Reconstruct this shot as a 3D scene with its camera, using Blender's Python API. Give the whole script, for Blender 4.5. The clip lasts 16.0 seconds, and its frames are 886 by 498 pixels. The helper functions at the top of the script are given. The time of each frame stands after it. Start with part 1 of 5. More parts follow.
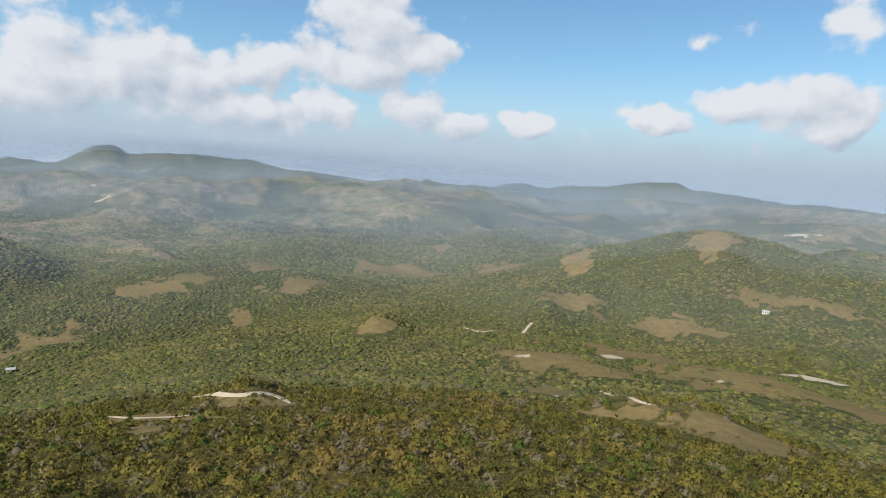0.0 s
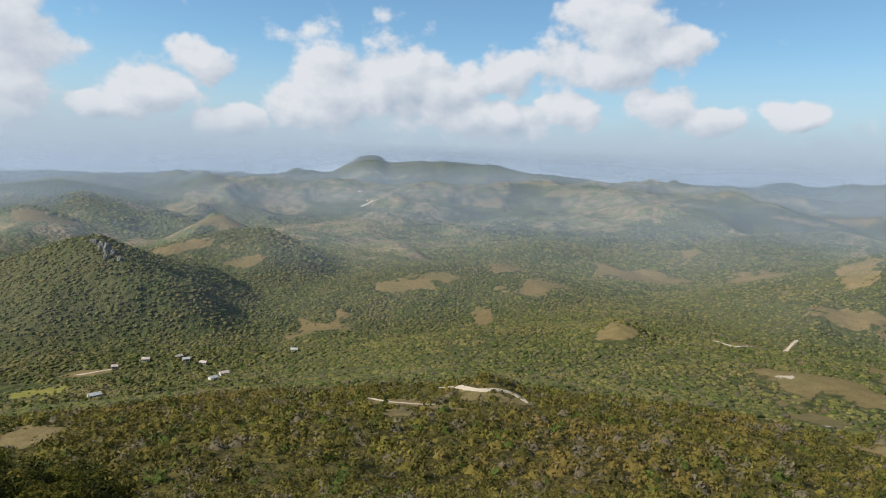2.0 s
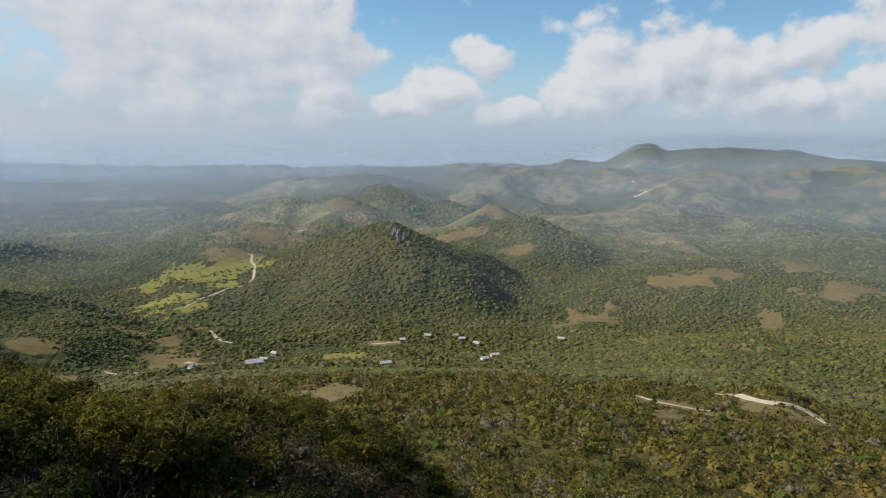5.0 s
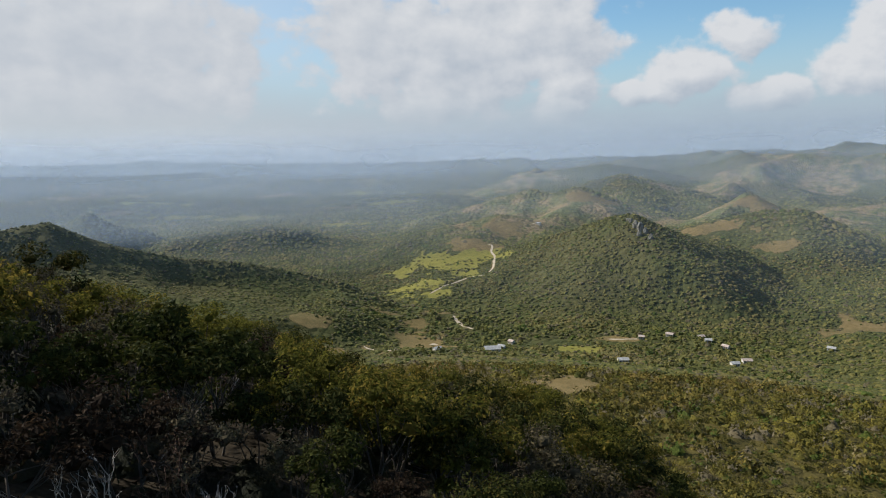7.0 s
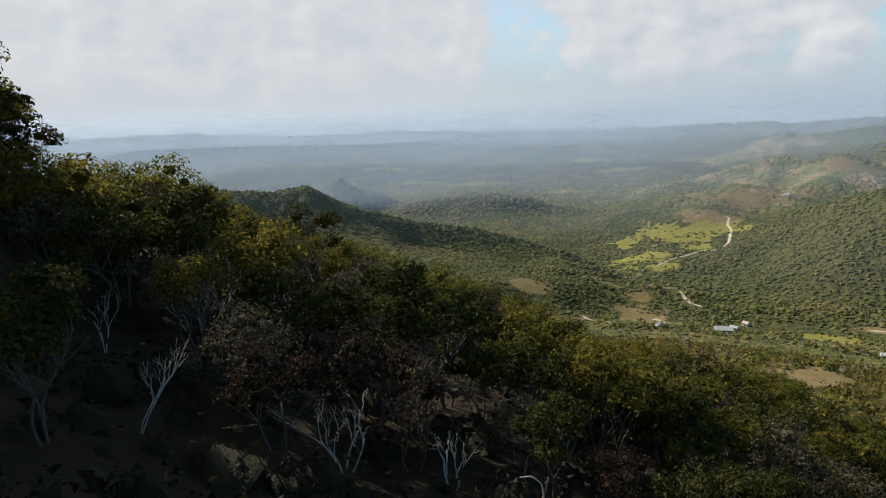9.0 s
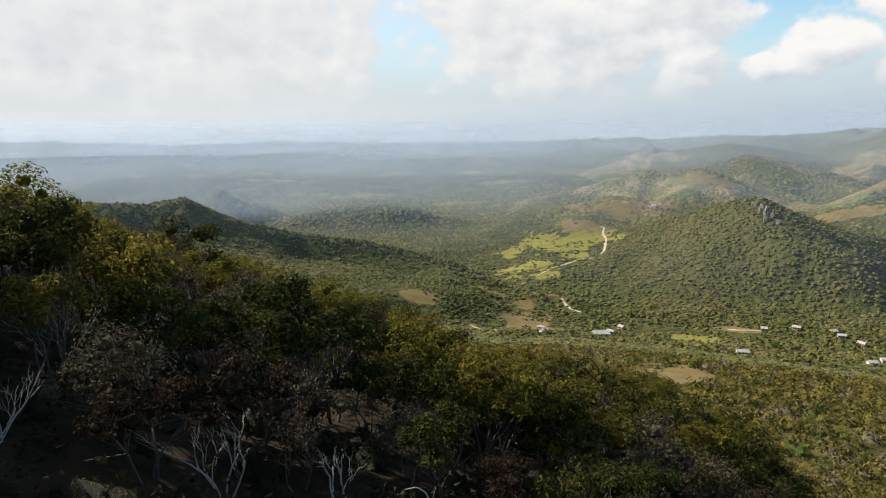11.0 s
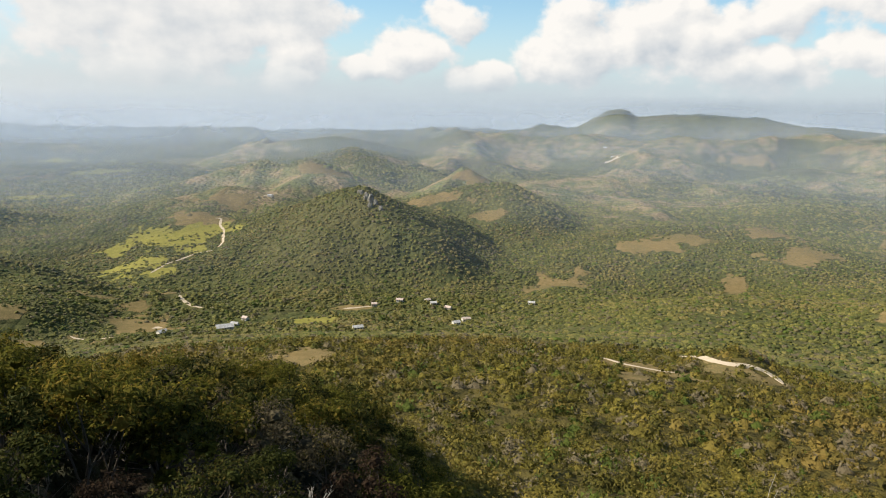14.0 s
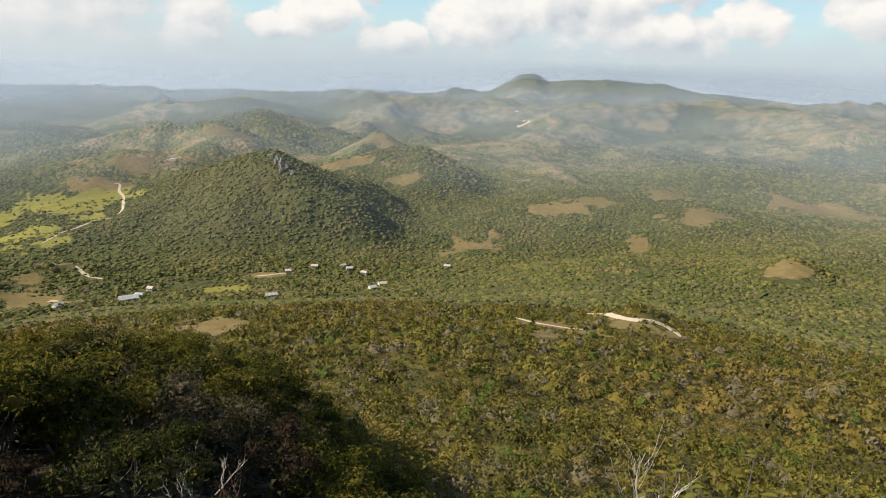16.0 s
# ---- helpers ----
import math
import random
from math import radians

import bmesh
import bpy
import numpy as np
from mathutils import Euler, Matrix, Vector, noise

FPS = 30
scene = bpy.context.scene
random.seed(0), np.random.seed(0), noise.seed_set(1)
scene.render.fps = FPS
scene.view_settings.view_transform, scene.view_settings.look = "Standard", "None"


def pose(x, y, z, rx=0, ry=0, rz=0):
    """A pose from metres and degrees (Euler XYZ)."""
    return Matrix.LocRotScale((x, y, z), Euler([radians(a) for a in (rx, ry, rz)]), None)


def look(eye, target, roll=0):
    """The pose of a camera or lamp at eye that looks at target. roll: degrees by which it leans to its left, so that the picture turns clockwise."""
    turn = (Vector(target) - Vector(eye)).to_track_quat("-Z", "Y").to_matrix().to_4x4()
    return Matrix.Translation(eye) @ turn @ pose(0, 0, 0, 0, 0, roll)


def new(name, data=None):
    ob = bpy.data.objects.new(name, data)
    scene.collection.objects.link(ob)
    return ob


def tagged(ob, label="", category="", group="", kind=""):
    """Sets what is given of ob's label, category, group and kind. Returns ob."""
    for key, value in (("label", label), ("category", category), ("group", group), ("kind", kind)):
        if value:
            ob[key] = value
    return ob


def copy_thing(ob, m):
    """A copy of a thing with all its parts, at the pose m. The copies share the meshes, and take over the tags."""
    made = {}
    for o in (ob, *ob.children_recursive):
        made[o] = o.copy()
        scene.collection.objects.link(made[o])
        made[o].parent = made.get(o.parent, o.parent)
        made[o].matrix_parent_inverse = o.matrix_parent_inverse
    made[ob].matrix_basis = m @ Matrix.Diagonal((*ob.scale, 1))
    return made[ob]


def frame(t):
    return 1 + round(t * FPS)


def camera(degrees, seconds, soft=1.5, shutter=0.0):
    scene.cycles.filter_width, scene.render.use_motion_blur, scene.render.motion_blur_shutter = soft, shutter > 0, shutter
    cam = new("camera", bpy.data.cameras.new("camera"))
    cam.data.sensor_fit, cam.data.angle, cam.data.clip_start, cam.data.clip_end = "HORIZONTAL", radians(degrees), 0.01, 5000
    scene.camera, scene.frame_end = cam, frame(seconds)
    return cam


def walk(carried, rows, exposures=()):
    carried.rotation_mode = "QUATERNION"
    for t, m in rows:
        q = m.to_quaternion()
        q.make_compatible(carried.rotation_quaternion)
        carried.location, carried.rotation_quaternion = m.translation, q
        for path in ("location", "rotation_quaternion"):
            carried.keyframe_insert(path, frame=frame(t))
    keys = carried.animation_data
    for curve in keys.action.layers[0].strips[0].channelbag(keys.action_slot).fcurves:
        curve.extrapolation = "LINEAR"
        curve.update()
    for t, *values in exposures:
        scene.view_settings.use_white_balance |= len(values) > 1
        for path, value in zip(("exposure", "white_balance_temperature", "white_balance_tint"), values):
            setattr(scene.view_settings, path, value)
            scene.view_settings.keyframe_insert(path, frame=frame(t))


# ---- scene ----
# ---------------------------------------------------------------- camera
# A hand-held pan from a hilltop: the eye swings on an arm's length round the body.
EYE_Z, ARM = 200.0, 0.5
cam = camera(68.9, 16.0, soft=1.1)
# seconds, yaw (to the left), pitch, roll in degrees
ROWS = [
    (0.0, -0.12, -5.99, -3.19),
    (0.5, 5.66, -6.90, -2.42),
    (1.0, 12.05, -7.56, -2.34),
    (1.5, 17.14, -7.46, -2.06),
    (2.0, 20.90, -6.68, -2.00),
    (2.5, 23.63, -5.36, -1.65),
    (3.0, 27.59, -5.78, -1.76),
    (3.5, 34.23, -6.96, -2.00),
    (3.7, 36.22, -7.48, -1.53),
    (4.2, 40.10, -8.22, -0.86),
    (4.7, 42.82, -8.22, -0.76),
    (5.2, 45.87, -8.01, -0.61),
    (5.8, 52.08, -8.28, 0.47),
    (6.0, 54.88, -8.55, 1.10),
    (6.5, 59.59, -8.52, 1.65),
    (7.0, 65.27, -8.69, 1.22),
    (7.5, 70.51, -9.06, 1.43),
    (8.0, 75.76, -9.16, 2.01),
    (8.2, 78.12, -9.55, 1.86),
    (8.6, 82.18, -10.31, 1.88),
    (9.0, 84.82, -10.97, 2.32),
    (9.4, 85.86, -11.42, 2.83),
    (9.8, 85.10, -11.54, 3.10),
    (10.3, 81.35, -11.09, 2.55),
    (10.5, 79.18, -10.74, 2.07),
    (11.0, 74.98, -10.25, 1.37),
    (11.5, 69.63, -10.58, 0.90),
    (12.0, 65.31, -10.81, 0.53),
    (12.5, 60.72, -11.29, 0.34),
    (13.0, 56.12, -12.01, 0.54),
    (13.5, 48.98, -11.91, -0.36),
    (14.0, 42.09, -11.15, -1.32),
    (14.5, 35.55, -9.74, -1.92),
    (15.0, 33.71, -8.66, -2.61),
    (15.5, 34.05, -10.22, -2.28),
    (16.0, 34.61, -14.09, -2.13),
]


def eye_at(yaw):
    return (-ARM * math.sin(radians(yaw)), ARM * math.cos(radians(yaw)), EYE_Z)


walk(cam, [(t, pose(*eye_at(yaw), 90 + pitch, roll, yaw)) for t, yaw, pitch, roll in ROWS],
     [(0.0, 0.68, 6000, 10), (3.5, 0.58, 6050, 10), (6.5, 0.52, 6100, 10), (8.2, 0.60, 6200, 10), (10.5, 0.90, 6500, 10), (13.0, 1.04, 6720, 10), (13.9, 0.98, 6740, 10), (15.2, 0.76, 6740, 10), (15.6, 0.76, 6740, 10), (16.0, 0.95, 6740, 10)])

# ---------------------------------------------------------------- light
SUN_AZ, SUN_EL = 136.0, 36.0     # degrees, to the left of the first view; above the horizon


def toward(az, el=0.0):
    a, e = radians(az), radians(el)
    return Vector((-math.sin(a) * math.cos(e), math.cos(a) * math.cos(e), math.sin(e)))


sun_dir = toward(SUN_AZ, SUN_EL)
sun = new("sun", bpy.data.lights.new("sun", "SUN"))
sun.data.energy, sun.data.angle, sun.data.color = 4.2, radians(0.6), (1.0, 0.93, 0.82)
sun.matrix_world = look(sun_dir * 600 + Vector((0, 0, 200)), (0, 0, 200))


class Nodes:
    """Short calls for building a node tree."""

    def __init__(self, tree):
        self.tree = tree
        tree.nodes.clear()

    def put(self, kind, inputs=None, **props):
        n = self.tree.nodes.new(kind)
        for k, v in props.items():
            setattr(n, k, v)
        for k, v in (inputs or {}).items():
            self.join(v, n.inputs[k])
        return n

    def join(self, v, socket):
        if isinstance(v, bpy.types.NodeSocket):
            self.tree.links.new(v, socket)
        elif isinstance(v, bpy.types.Node):
            self.tree.links.new(v.outputs[0], socket)
        else:
            socket.default_value = v

    def math(self, op, a, b=0.0, c=0.0, clamp=False):
        return self.put("ShaderNodeMath", {0: a, 1: b, 2: c}, operation=op, use_clamp=clamp).outputs[0]

    def vec(self, op, a, b=(0, 0, 0)):
        n = self.put("ShaderNodeVectorMath", {0: a, 1: b}, operation=op)
        return n.outputs[1] if op in ("LENGTH", "DOT_PRODUCT", "DISTANCE") else n.outputs[0]

    def noise(self, vector, scale, detail=4.0, rough=0.55, distortion=0.0):
        return self.put("ShaderNodeTexNoise", {"Vector": vector, "Scale": scale, "Detail": detail, "Roughness": rough, "Distortion": distortion}).outputs[0]

    def span(self, value, a, b, c=0.0, d=1.0, smooth=True):
        return self.put("ShaderNodeMapRange", {0: value, 1: a, 2: b, 3: c, 4: d}, interpolation_type="SMOOTHSTEP" if smooth else "LINEAR").outputs[0]

    def mix(self, f, a, b):
        n = self.put("ShaderNodeMix", data_type="RGBA")
        for v, s in ((f, n.inputs[0]), (a, n.inputs[6]), (b, n.inputs[7])):
            self.join(v, s)
        return n.outputs[2]


def rgb(r, g, b):
    return (r, g, b, 1.0)


CLOUDS = []


def cloud(az, el, wide, high, body=1.0):
    """A heap of cumulus: azimuth, elevation, half width and half height in degrees; a thin one has less body."""
    CLOUDS.append((az, el, wide, high, body))


cloud(30.7, 6.4, 4.7, 3.1)
cloud(25.3, 7.5, 5, 3.8)
cloud(21.2, 7.1, 4.2, 3.3)
cloud(15.4, 8.1, 2.4, 2.1)
cloud(6.4, 12.6, 3.7, 3.8)
cloud(7.5, 9.5, 5, 2.4)
cloud(2.4, 10.8, 3.1, 1.9)
cloud(17.2, 4.5, 4.8, 1.9)
cloud(10.2, 5.6, 2.4, 1.6)
cloud(2.6, 5.8, 2.4, 1.9)
cloud(-1.6, 4.7, 2.6, 1.2)
cloud(-7.1, 5.1, 1.8, 1)
cloud(-18.1, 6.1, 2.4, 1.1)
cloud(-24.2, 7.3, 3.5, 1.4)
cloud(-29, 7.3, 4.1, 1.8)
cloud(-30.6, 5.3, 2.6, 1.5)
cloud(-20.6, 12.2, 3, 1.8, 0.18)
cloud(62.9, 8, 8.8, 5.3)
cloud(55.7, 9.6, 5.1, 3.8)
cloud(66.3, 4, 5.1, 2)
cloud(41.5, 8.1, 2.4, 1.7)
cloud(45.3, 5.8, 3.5, 2)
cloud(49.1, 4.3, 1.7, 1.1)
cloud(55.3, 3.7, 3, 2.3)
cloud(39, 3.6, 3, 1.3)
cloud(91.5, 8.5, 11.8, 4.8)
cloud(64.3, 8, 11.3, 5.3)
cloud(71.5, 9.4, 4, 3.8)
cloud(54.7, 5.3, 3, 2.5)
cloud(95.7, 3.9, 5.2, 2)
cloud(105.1, 7.9, 11.8, 4.5)
cloud(110.1, 4.1, 8.7, 3)
cloud(89.8, 4.8, 9.9, 3)

world = bpy.data.worlds.new("sky")
scene.world = world
world.use_nodes = True
N = Nodes(world.node_tree)
sky = N.put("ShaderNodeTexSky", sky_type="NISHITA", sun_disc=False, sun_elevation=radians(SUN_EL), sun_rotation=radians(-SUN_AZ), air_density=1.1, dust_density=0.1, ozone_density=1.6)
way = N.put("ShaderNodeTexCoord").outputs["Generated"]
xyz = N.put("ShaderNodeSeparateXYZ", {0: way})
azimuth = N.math("MULTIPLY", N.math("ARCTAN2", N.math("MULTIPLY", xyz.outputs[0], -1.0), xyz.outputs[1]), 57.29578)
height = N.math("MULTIPLY", N.math("ARCSINE", xyz.outputs[2]), 57.29578)
chart = N.put("ShaderNodeCombineXYZ", {0: azimuth, 1: height, 2: 0.0}).outputs[0]
warp = N.put("ShaderNodeTexNoise", {"Vector": chart, "Scale": 0.22, "Detail": 3.0}).outputs[1]
bent = N.vec("ADD", chart, N.vec("MULTIPLY", N.vec("SUBTRACT", warp, (0.5, 0.5, 0.5)), (4.0, 2.4, 0.0)))


def heaps(at):
    """How deep inside a heap of cumulus the point of the sky lies."""
    depth = None
    for az, el, wide, high, dense in CLOUDS:
        off = N.vec("MULTIPLY", N.vec("SUBTRACT", at, (az, el, 0)), (1 / wide, 1 / high, 0))
        near = N.math("SUBTRACT", dense, N.vec("LENGTH", off))
        depth = near if depth is None else N.math("SMOOTH_MAX", depth, near, 0.25)
    return depth


heap = heaps(bent)
sunward = heaps(N.vec("ADD", bent, (0.9, 1.1, 0.0)))
# the cover thickens towards the sun's side, and goes on all round and overhead
thick = N.math("ADD", N.span(azimuth, 80, 104, -0.5, 0.30), N.span(height, 22, 40, 0.0, -0.9))
sheet = N.math("ADD", N.math("MULTIPLY", N.math("SUBTRACT", N.noise(N.vec("MULTIPLY", chart, (1, 1.8, 1)), 0.07, 3), 0.5), 1.7), thick)
relief = N.math("MULTIPLY", N.math("SUBTRACT", heap, sunward), N.span(azimuth, 55, 85, 0.75, 0.2))
heap = N.math("MAXIMUM", heap, sheet)
billow = N.noise(N.vec("MULTIPLY", chart, (1, 1.25, 1)), 0.27, 6, 0.52)
lit = N.noise(N.vec("MULTIPLY", N.vec("ADD", chart, (0.8, 0.9, 0.0)), (1, 1.25, 1)), 0.27, 6, 0.52)
body = N.math("ADD", heap, N.math("MULTIPLY", N.math("SUBTRACT", billow, 0.5), 2.0))
# crisp tops, soft undersides
veil = N.span(N.math("ADD", body, N.math("MULTIPLY", relief, 0.15)), -0.26, 0.16)
shade = N.math("ADD", N.math("MULTIPLY", N.math("SUBTRACT", billow, lit), N.span(azimuth, 40, 85, 1.9, 0.9)), N.span(azimuth, 55, 85, 0.66, 0.62))
shade = N.math("ADD", shade, relief)
shade = N.math("SUBTRACT", shade, N.span(body, 0.45, 1.3, 0.0, 0.25), clamp=True)
puff = N.mix(shade, rgb(0.31, 0.345, 0.385), rgb(0.535, 0.53, 0.52))
clear = N.vec("SCALE", N.vec("MULTIPLY", sky.outputs[0], (0.84, 1.0, 1.04)))
N.join(N.span(azimuth, -30, 60, 0.070, 0.09), clear.node.inputs["Scale"])
clear = N.mix(N.span(azimuth, 50, 90, 0.0, 0.62), clear, rgb(0.44, 0.475, 0.50))
low = N.mix(N.span(height, 0.0, 11.0), rgb(0.33, 0.385, 0.43), clear)
whole = N.mix(veil, low, puff)
murk = N.mix(N.span(azimuth, 40, 95), rgb(0.315, 0.365, 0.405), rgb(0.41, 0.435, 0.445))
whole = N.mix(N.span(N.math("ADD", height, N.math("MULTIPLY", N.math("SUBTRACT", billow, 0.5), 3.0)), 1.0, 5.8, 1.0, 0.0), whole, murk)
background = N.put("ShaderNodeBackground", {0: whole, 1: N.span(azimuth, 15, 95, 0.93, 0.92)})
N.put("ShaderNodeOutputWorld", {0: background})

# ---------------------------------------------------------------- the lie of the land
RNG = np.random.default_rng(7)
LATTICE = RNG.random((256, 256))


def value_noise(x, y):
    xi, yi = np.floor(x).astype(int), np.floor(y).astype(int)
    fx, fy = x - xi, y - yi
    fx, fy = fx * fx * (3 - 2 * fx), fy * fy * (3 - 2 * fy)
    a, b = LATTICE[xi & 255, yi & 255], LATTICE[(xi + 1) & 255, yi & 255]
    c, d = LATTICE[xi & 255, (yi + 1) & 255], LATTICE[(xi + 1) & 255, (yi + 1) & 255]
    return (a * (1 - fx) + b * fx) * (1 - fy) + (c * (1 - fx) + d * fx) * fy


def fbm(x, y, octaves=4, gain=0.5):
    total, amp, norm = 0.0, 1.0, 0.0
    for k in range(octaves):
        total = total + amp * (value_noise(x * 2 ** k + 17.3 * k, y * 2 ** k + 9.1 * k) - 0.5)
        norm += amp
        amp *= gain
    return 2 * total / norm


def smooth(a, b, x):
    s = np.clip((x - a) / (b - a), 0, 1)
    return s * s * (3 - 2 * s)


# The shoulder of the hill close by: azimuth and the elevation at which its shrub tops show, 26 m off.
# Past azimuth 120 the rise is unseen, added to shade the near slope.
SHOULDER_AND_KNOLL = [(-60, -37), (33, -37), (43, -32), (49, -26.0), (53.4, -22.8), (62.8, -20.8), (68, -19.9), (72.9, -18.7), (76.5, -16.6), (83, -13.2), (90, -11.6), (94.7, -9.6), (96.4, -7.4), (99.4, -5.7),
            (102.3, -4.9), (106, -3.0), (113, -1.4), (117, 1.0), (121, 10.0), (126, 24.0), (134, 34.0), (148, 36.0), (172, 28.0), (205, 10.0), (230, -3.0)]
RIDGES = []


def ridge(distance, front, back, *crest):
    """A ridge: its crest's distance, half depth towards the hill and away from it, and (azimuth, elevation) along the crest."""
    c = np.array(sorted(crest), float)
    fine = np.arange(c[0, 0] - 3, c[-1, 0] + 3, 0.1)
    rough = np.interp(fine, c[:, 0], c[:, 1])
    kernel = np.exp(-(np.arange(-12, 13) / (5.0 if distance < 2500 else 1.6)) ** 2)
    padded = np.concatenate([np.full(12, rough[0]), rough, np.full(12, rough[-1])])
    RIDGES.append((distance, front, back, np.stack([fine, np.convolve(padded, kernel / kernel.sum(), "valid")], 1)))


ridge(4200, 900, 500, (40, -1.6), (34, -1.0), (30.9, -0.35), (29.9, 0.15), (28.1, 1.25), (26.6, 1.3), (25.4, 0.8), (22.4, 1.0), (18.2, 0.9), (15.6, 0.75), (13.3, 0.2), (9.6, 0.0), (6.7, -0.25), (0.6, -0.5), (-6, -1.2))  # plateau
ridge(4750, 500, 150, (150, -0.4), (125, -0.1), (106, 0.0), (98, -0.5), (88.2, -0.4), (80, -0.8), (68.6, -0.95), (59.4, -0.85), (57, -0.95), (43.5, -0.8), (30, -0.8))  # far left
ridge(4650, 500, 200, (12, -0.8), (7.0, -0.7), (1.1, -0.4), (-5, -0.1), (-7.2, 0.25), (-8.6, -0.1), (-11.3, 0.3), (-14, 0.2), (-16.5, 0.75), (-20.1, 0.95), (-21.0, 0.5), (-28.5, -0.2), (-34.7, -0.5), (-50, -0.6))  # far right
ridge(3950, 200, 300, (36, -1.6), (34.6, -0.4), (33.6, 0.1), (32.8, 0.0), (31.5, -0.4), (30, -1.4))  # knob
ridge(4300, 300, 300, (50, -1.6), (47, -1.2), (44.5, -0.6), (42.3, -0.35), (40, -0.5), (37.4, -0.8), (35, -1.3))  # pale ridge


SPINES = []


def spine(fall, round_, *points):
    """A hill's backbone: how steeply its flanks fall, how broad its top is, and (azimuth, distance, elevation) along it."""
    line = []
    for az, r, el in points:
        line.append((-r * math.sin(radians(az)), r * math.cos(radians(az)), 200 + r * math.tan(radians(el))))
    SPINES.append((fall, round_, line))


# the sharp limestone hill and its spurs
spine(0.66, 6, (61, 1060, -9.3), (58, 1010, -8.8), (55.6, 985, -7.65), (52.7, 960, -6.6), (50.6, 940, -5.95), (49.2, 930, -5.7), (48.4, 955, -6.4), (47.6, 968, -6.75), (46.5, 972, -7.15), (45, 960, -7.7),
      (41.2, 890, -10.1), (38, 850, -12.0), (35, 820, -13.2))
spine(0.55, 25, (49.6, 932, -6.4), (51.6, 850, -9.6), (54.5, 770, -13.6))
spine(0.55, 22, (48.9, 930, -6.6), (47.6, 850, -10.0), (45.5, 775, -13.6))
spine(0.50, 25, (55.6, 985, -7.9), (60.5, 880, -11.6), (63.5, 800, -14.4))
spine(1.6, 3, (49.0, 928, -5.6), (48.65, 905, -6.1), (48.3, 885, -7.2), (47.9, 865, -9.4))
spine(1.3, 3, (46.6, 965, -6.95), (46.0, 925, -7.9), (45.4, 895, -9.6))
# the brown dome and the meadow slope
spine(0.42, 40, (54, 1080, -7.6), (56.3, 1180, -7.1), (58.7, 1240, -6.35), (60.3, 1250, -5.7), (62.1, 1240, -6.2), (64.6, 1220, -6.65), (68.7, 1180, -8.1), (72.3, 1140, -9.7), (75, 1100, -10.6))
spine(0.36, 40, (60.3, 1250, -6.2), (62.2, 1130, -7.6), (63.6, 1020, -9.8), (64.4, 930, -12.2))
# the ridge behind them with its tan peak
spine(0.45, 20, (49, 1450, -5.9), (51, 1500, -5.0), (53.7, 1560, -3.4), (55.7, 1590, -4.0), (57.5, 1620, -3.6), (60, 1600, -4.1), (62.4, 1570, -4.9), (65.8, 1520, -5.8), (68.7, 1450, -7.2), (72, 1400, -8.8))
spine(0.45, 20, (57.5, 1620, -3.8), (58.6, 1480, -5.4), (59.2, 1380, -6.6))
spine(0.45, 20, (62.4, 1570, -5.1), (64.2, 1420, -7.0), (66, 1330, -8.2))
spine(0.50, 20, (53.7, 1560, -3.7), (52.8, 1440, -5.6), (52, 1350, -6.9))
# the green dome and the ridges farther off
spine(0.50, 45, (56, 1950, -4.3), (53.1, 1980, -3.4), (51.8, 2000, -2.8), (49.9, 2000, -2.35), (48.5, 2000, -2.6), (47.1, 2000, -3.0), (45.2, 1980, -3.5), (43.2, 1900, -4.4), (41, 1800, -5.4))
spine(0.50, 30, (49.9, 2000, -2.7), (49, 1850, -4.3), (48, 1750, -5.3))
spine(0.40, 30, (58, 2700, -2.3), (56, 2700, -2.0), (53, 2700, -1.6), (51.3, 2700, -1.4), (49, 2700, -1.7), (46, 2700, -2.3))
spine(0.40, 20, (47, 2900, -2.2), (45.2, 2900, -2.0), (42.8, 2900, -1.45), (40.4, 2900, -0.75), (38.4, 2900, -1.3), (35.4, 2900, -1.45), (31, 2800, -1.9))
spine(0.40, 20, (40.4, 2900, -0.9), (39.5, 2650, -2.4), (38, 2450, -3.4))
# the tan pyramid and the wooded hill before it
spine(0.60, 8, (44, 1420, -6.3), (42.2, 1450, -5.3), (40.1, 1480, -3.8), (38, 1450, -5.1), (36, 1420, -6.2))
spine(0.50, 20, (47, 1120, -7.6), (45.2, 1150, -6.95), (43.2, 1160, -6.4), (41.2, 1170, -5.9), (38.3, 1180, -5.3), (36.3, 1170, -5.2), (33.7, 1140, -6.6), (31.6, 1100, -8.2), (29.5, 1070, -9.6), (28, 1040, -10.6))
spine(0.48, 25, (39, 1180, -5.6), (39.6, 1080, -8.2), (40.2, 1000, -10.3))
spine(0.48, 25, (36.3, 1170, -5.5), (35.3, 1060, -8.4), (34.6, 970, -11.0))
# low rises of the valley with the tan clearings
spine(0.22, 60, (28, 1000, -9.9), (25, 1040, -9.0), (21.5, 1100, -7.9), (17, 1120, -7.7), (13.5, 1100, -8.3), (10, 1050, -9.4))
spine(0.28, 30, (20, 1420, -6.6), (18.3, 1450, -6.4), (14.9, 1460, -5.8), (12.4, 1450, -5.4), (10.9, 1430, -5.65), (9.4, 1390, -6.4), (7, 1320, -7.3))
spine(0.28, 30, (2, 1500, -6.2), (-1, 1520, -5.6), (-4, 1500, -5.4), (-8, 1480, -5.9))
spine(0.30, 30, (34, 1900, -4.9), (30, 1950, -4.5), (26, 2000, -4.0), (22, 2050, -4.3), (18, 2050, -4.8))
spine(0.30, 30, (17, 2500, -3.4), (13, 2500, -2.9), (9, 2480, -3.2), (5, 2400, -3.6), (1, 2300, -4.2))
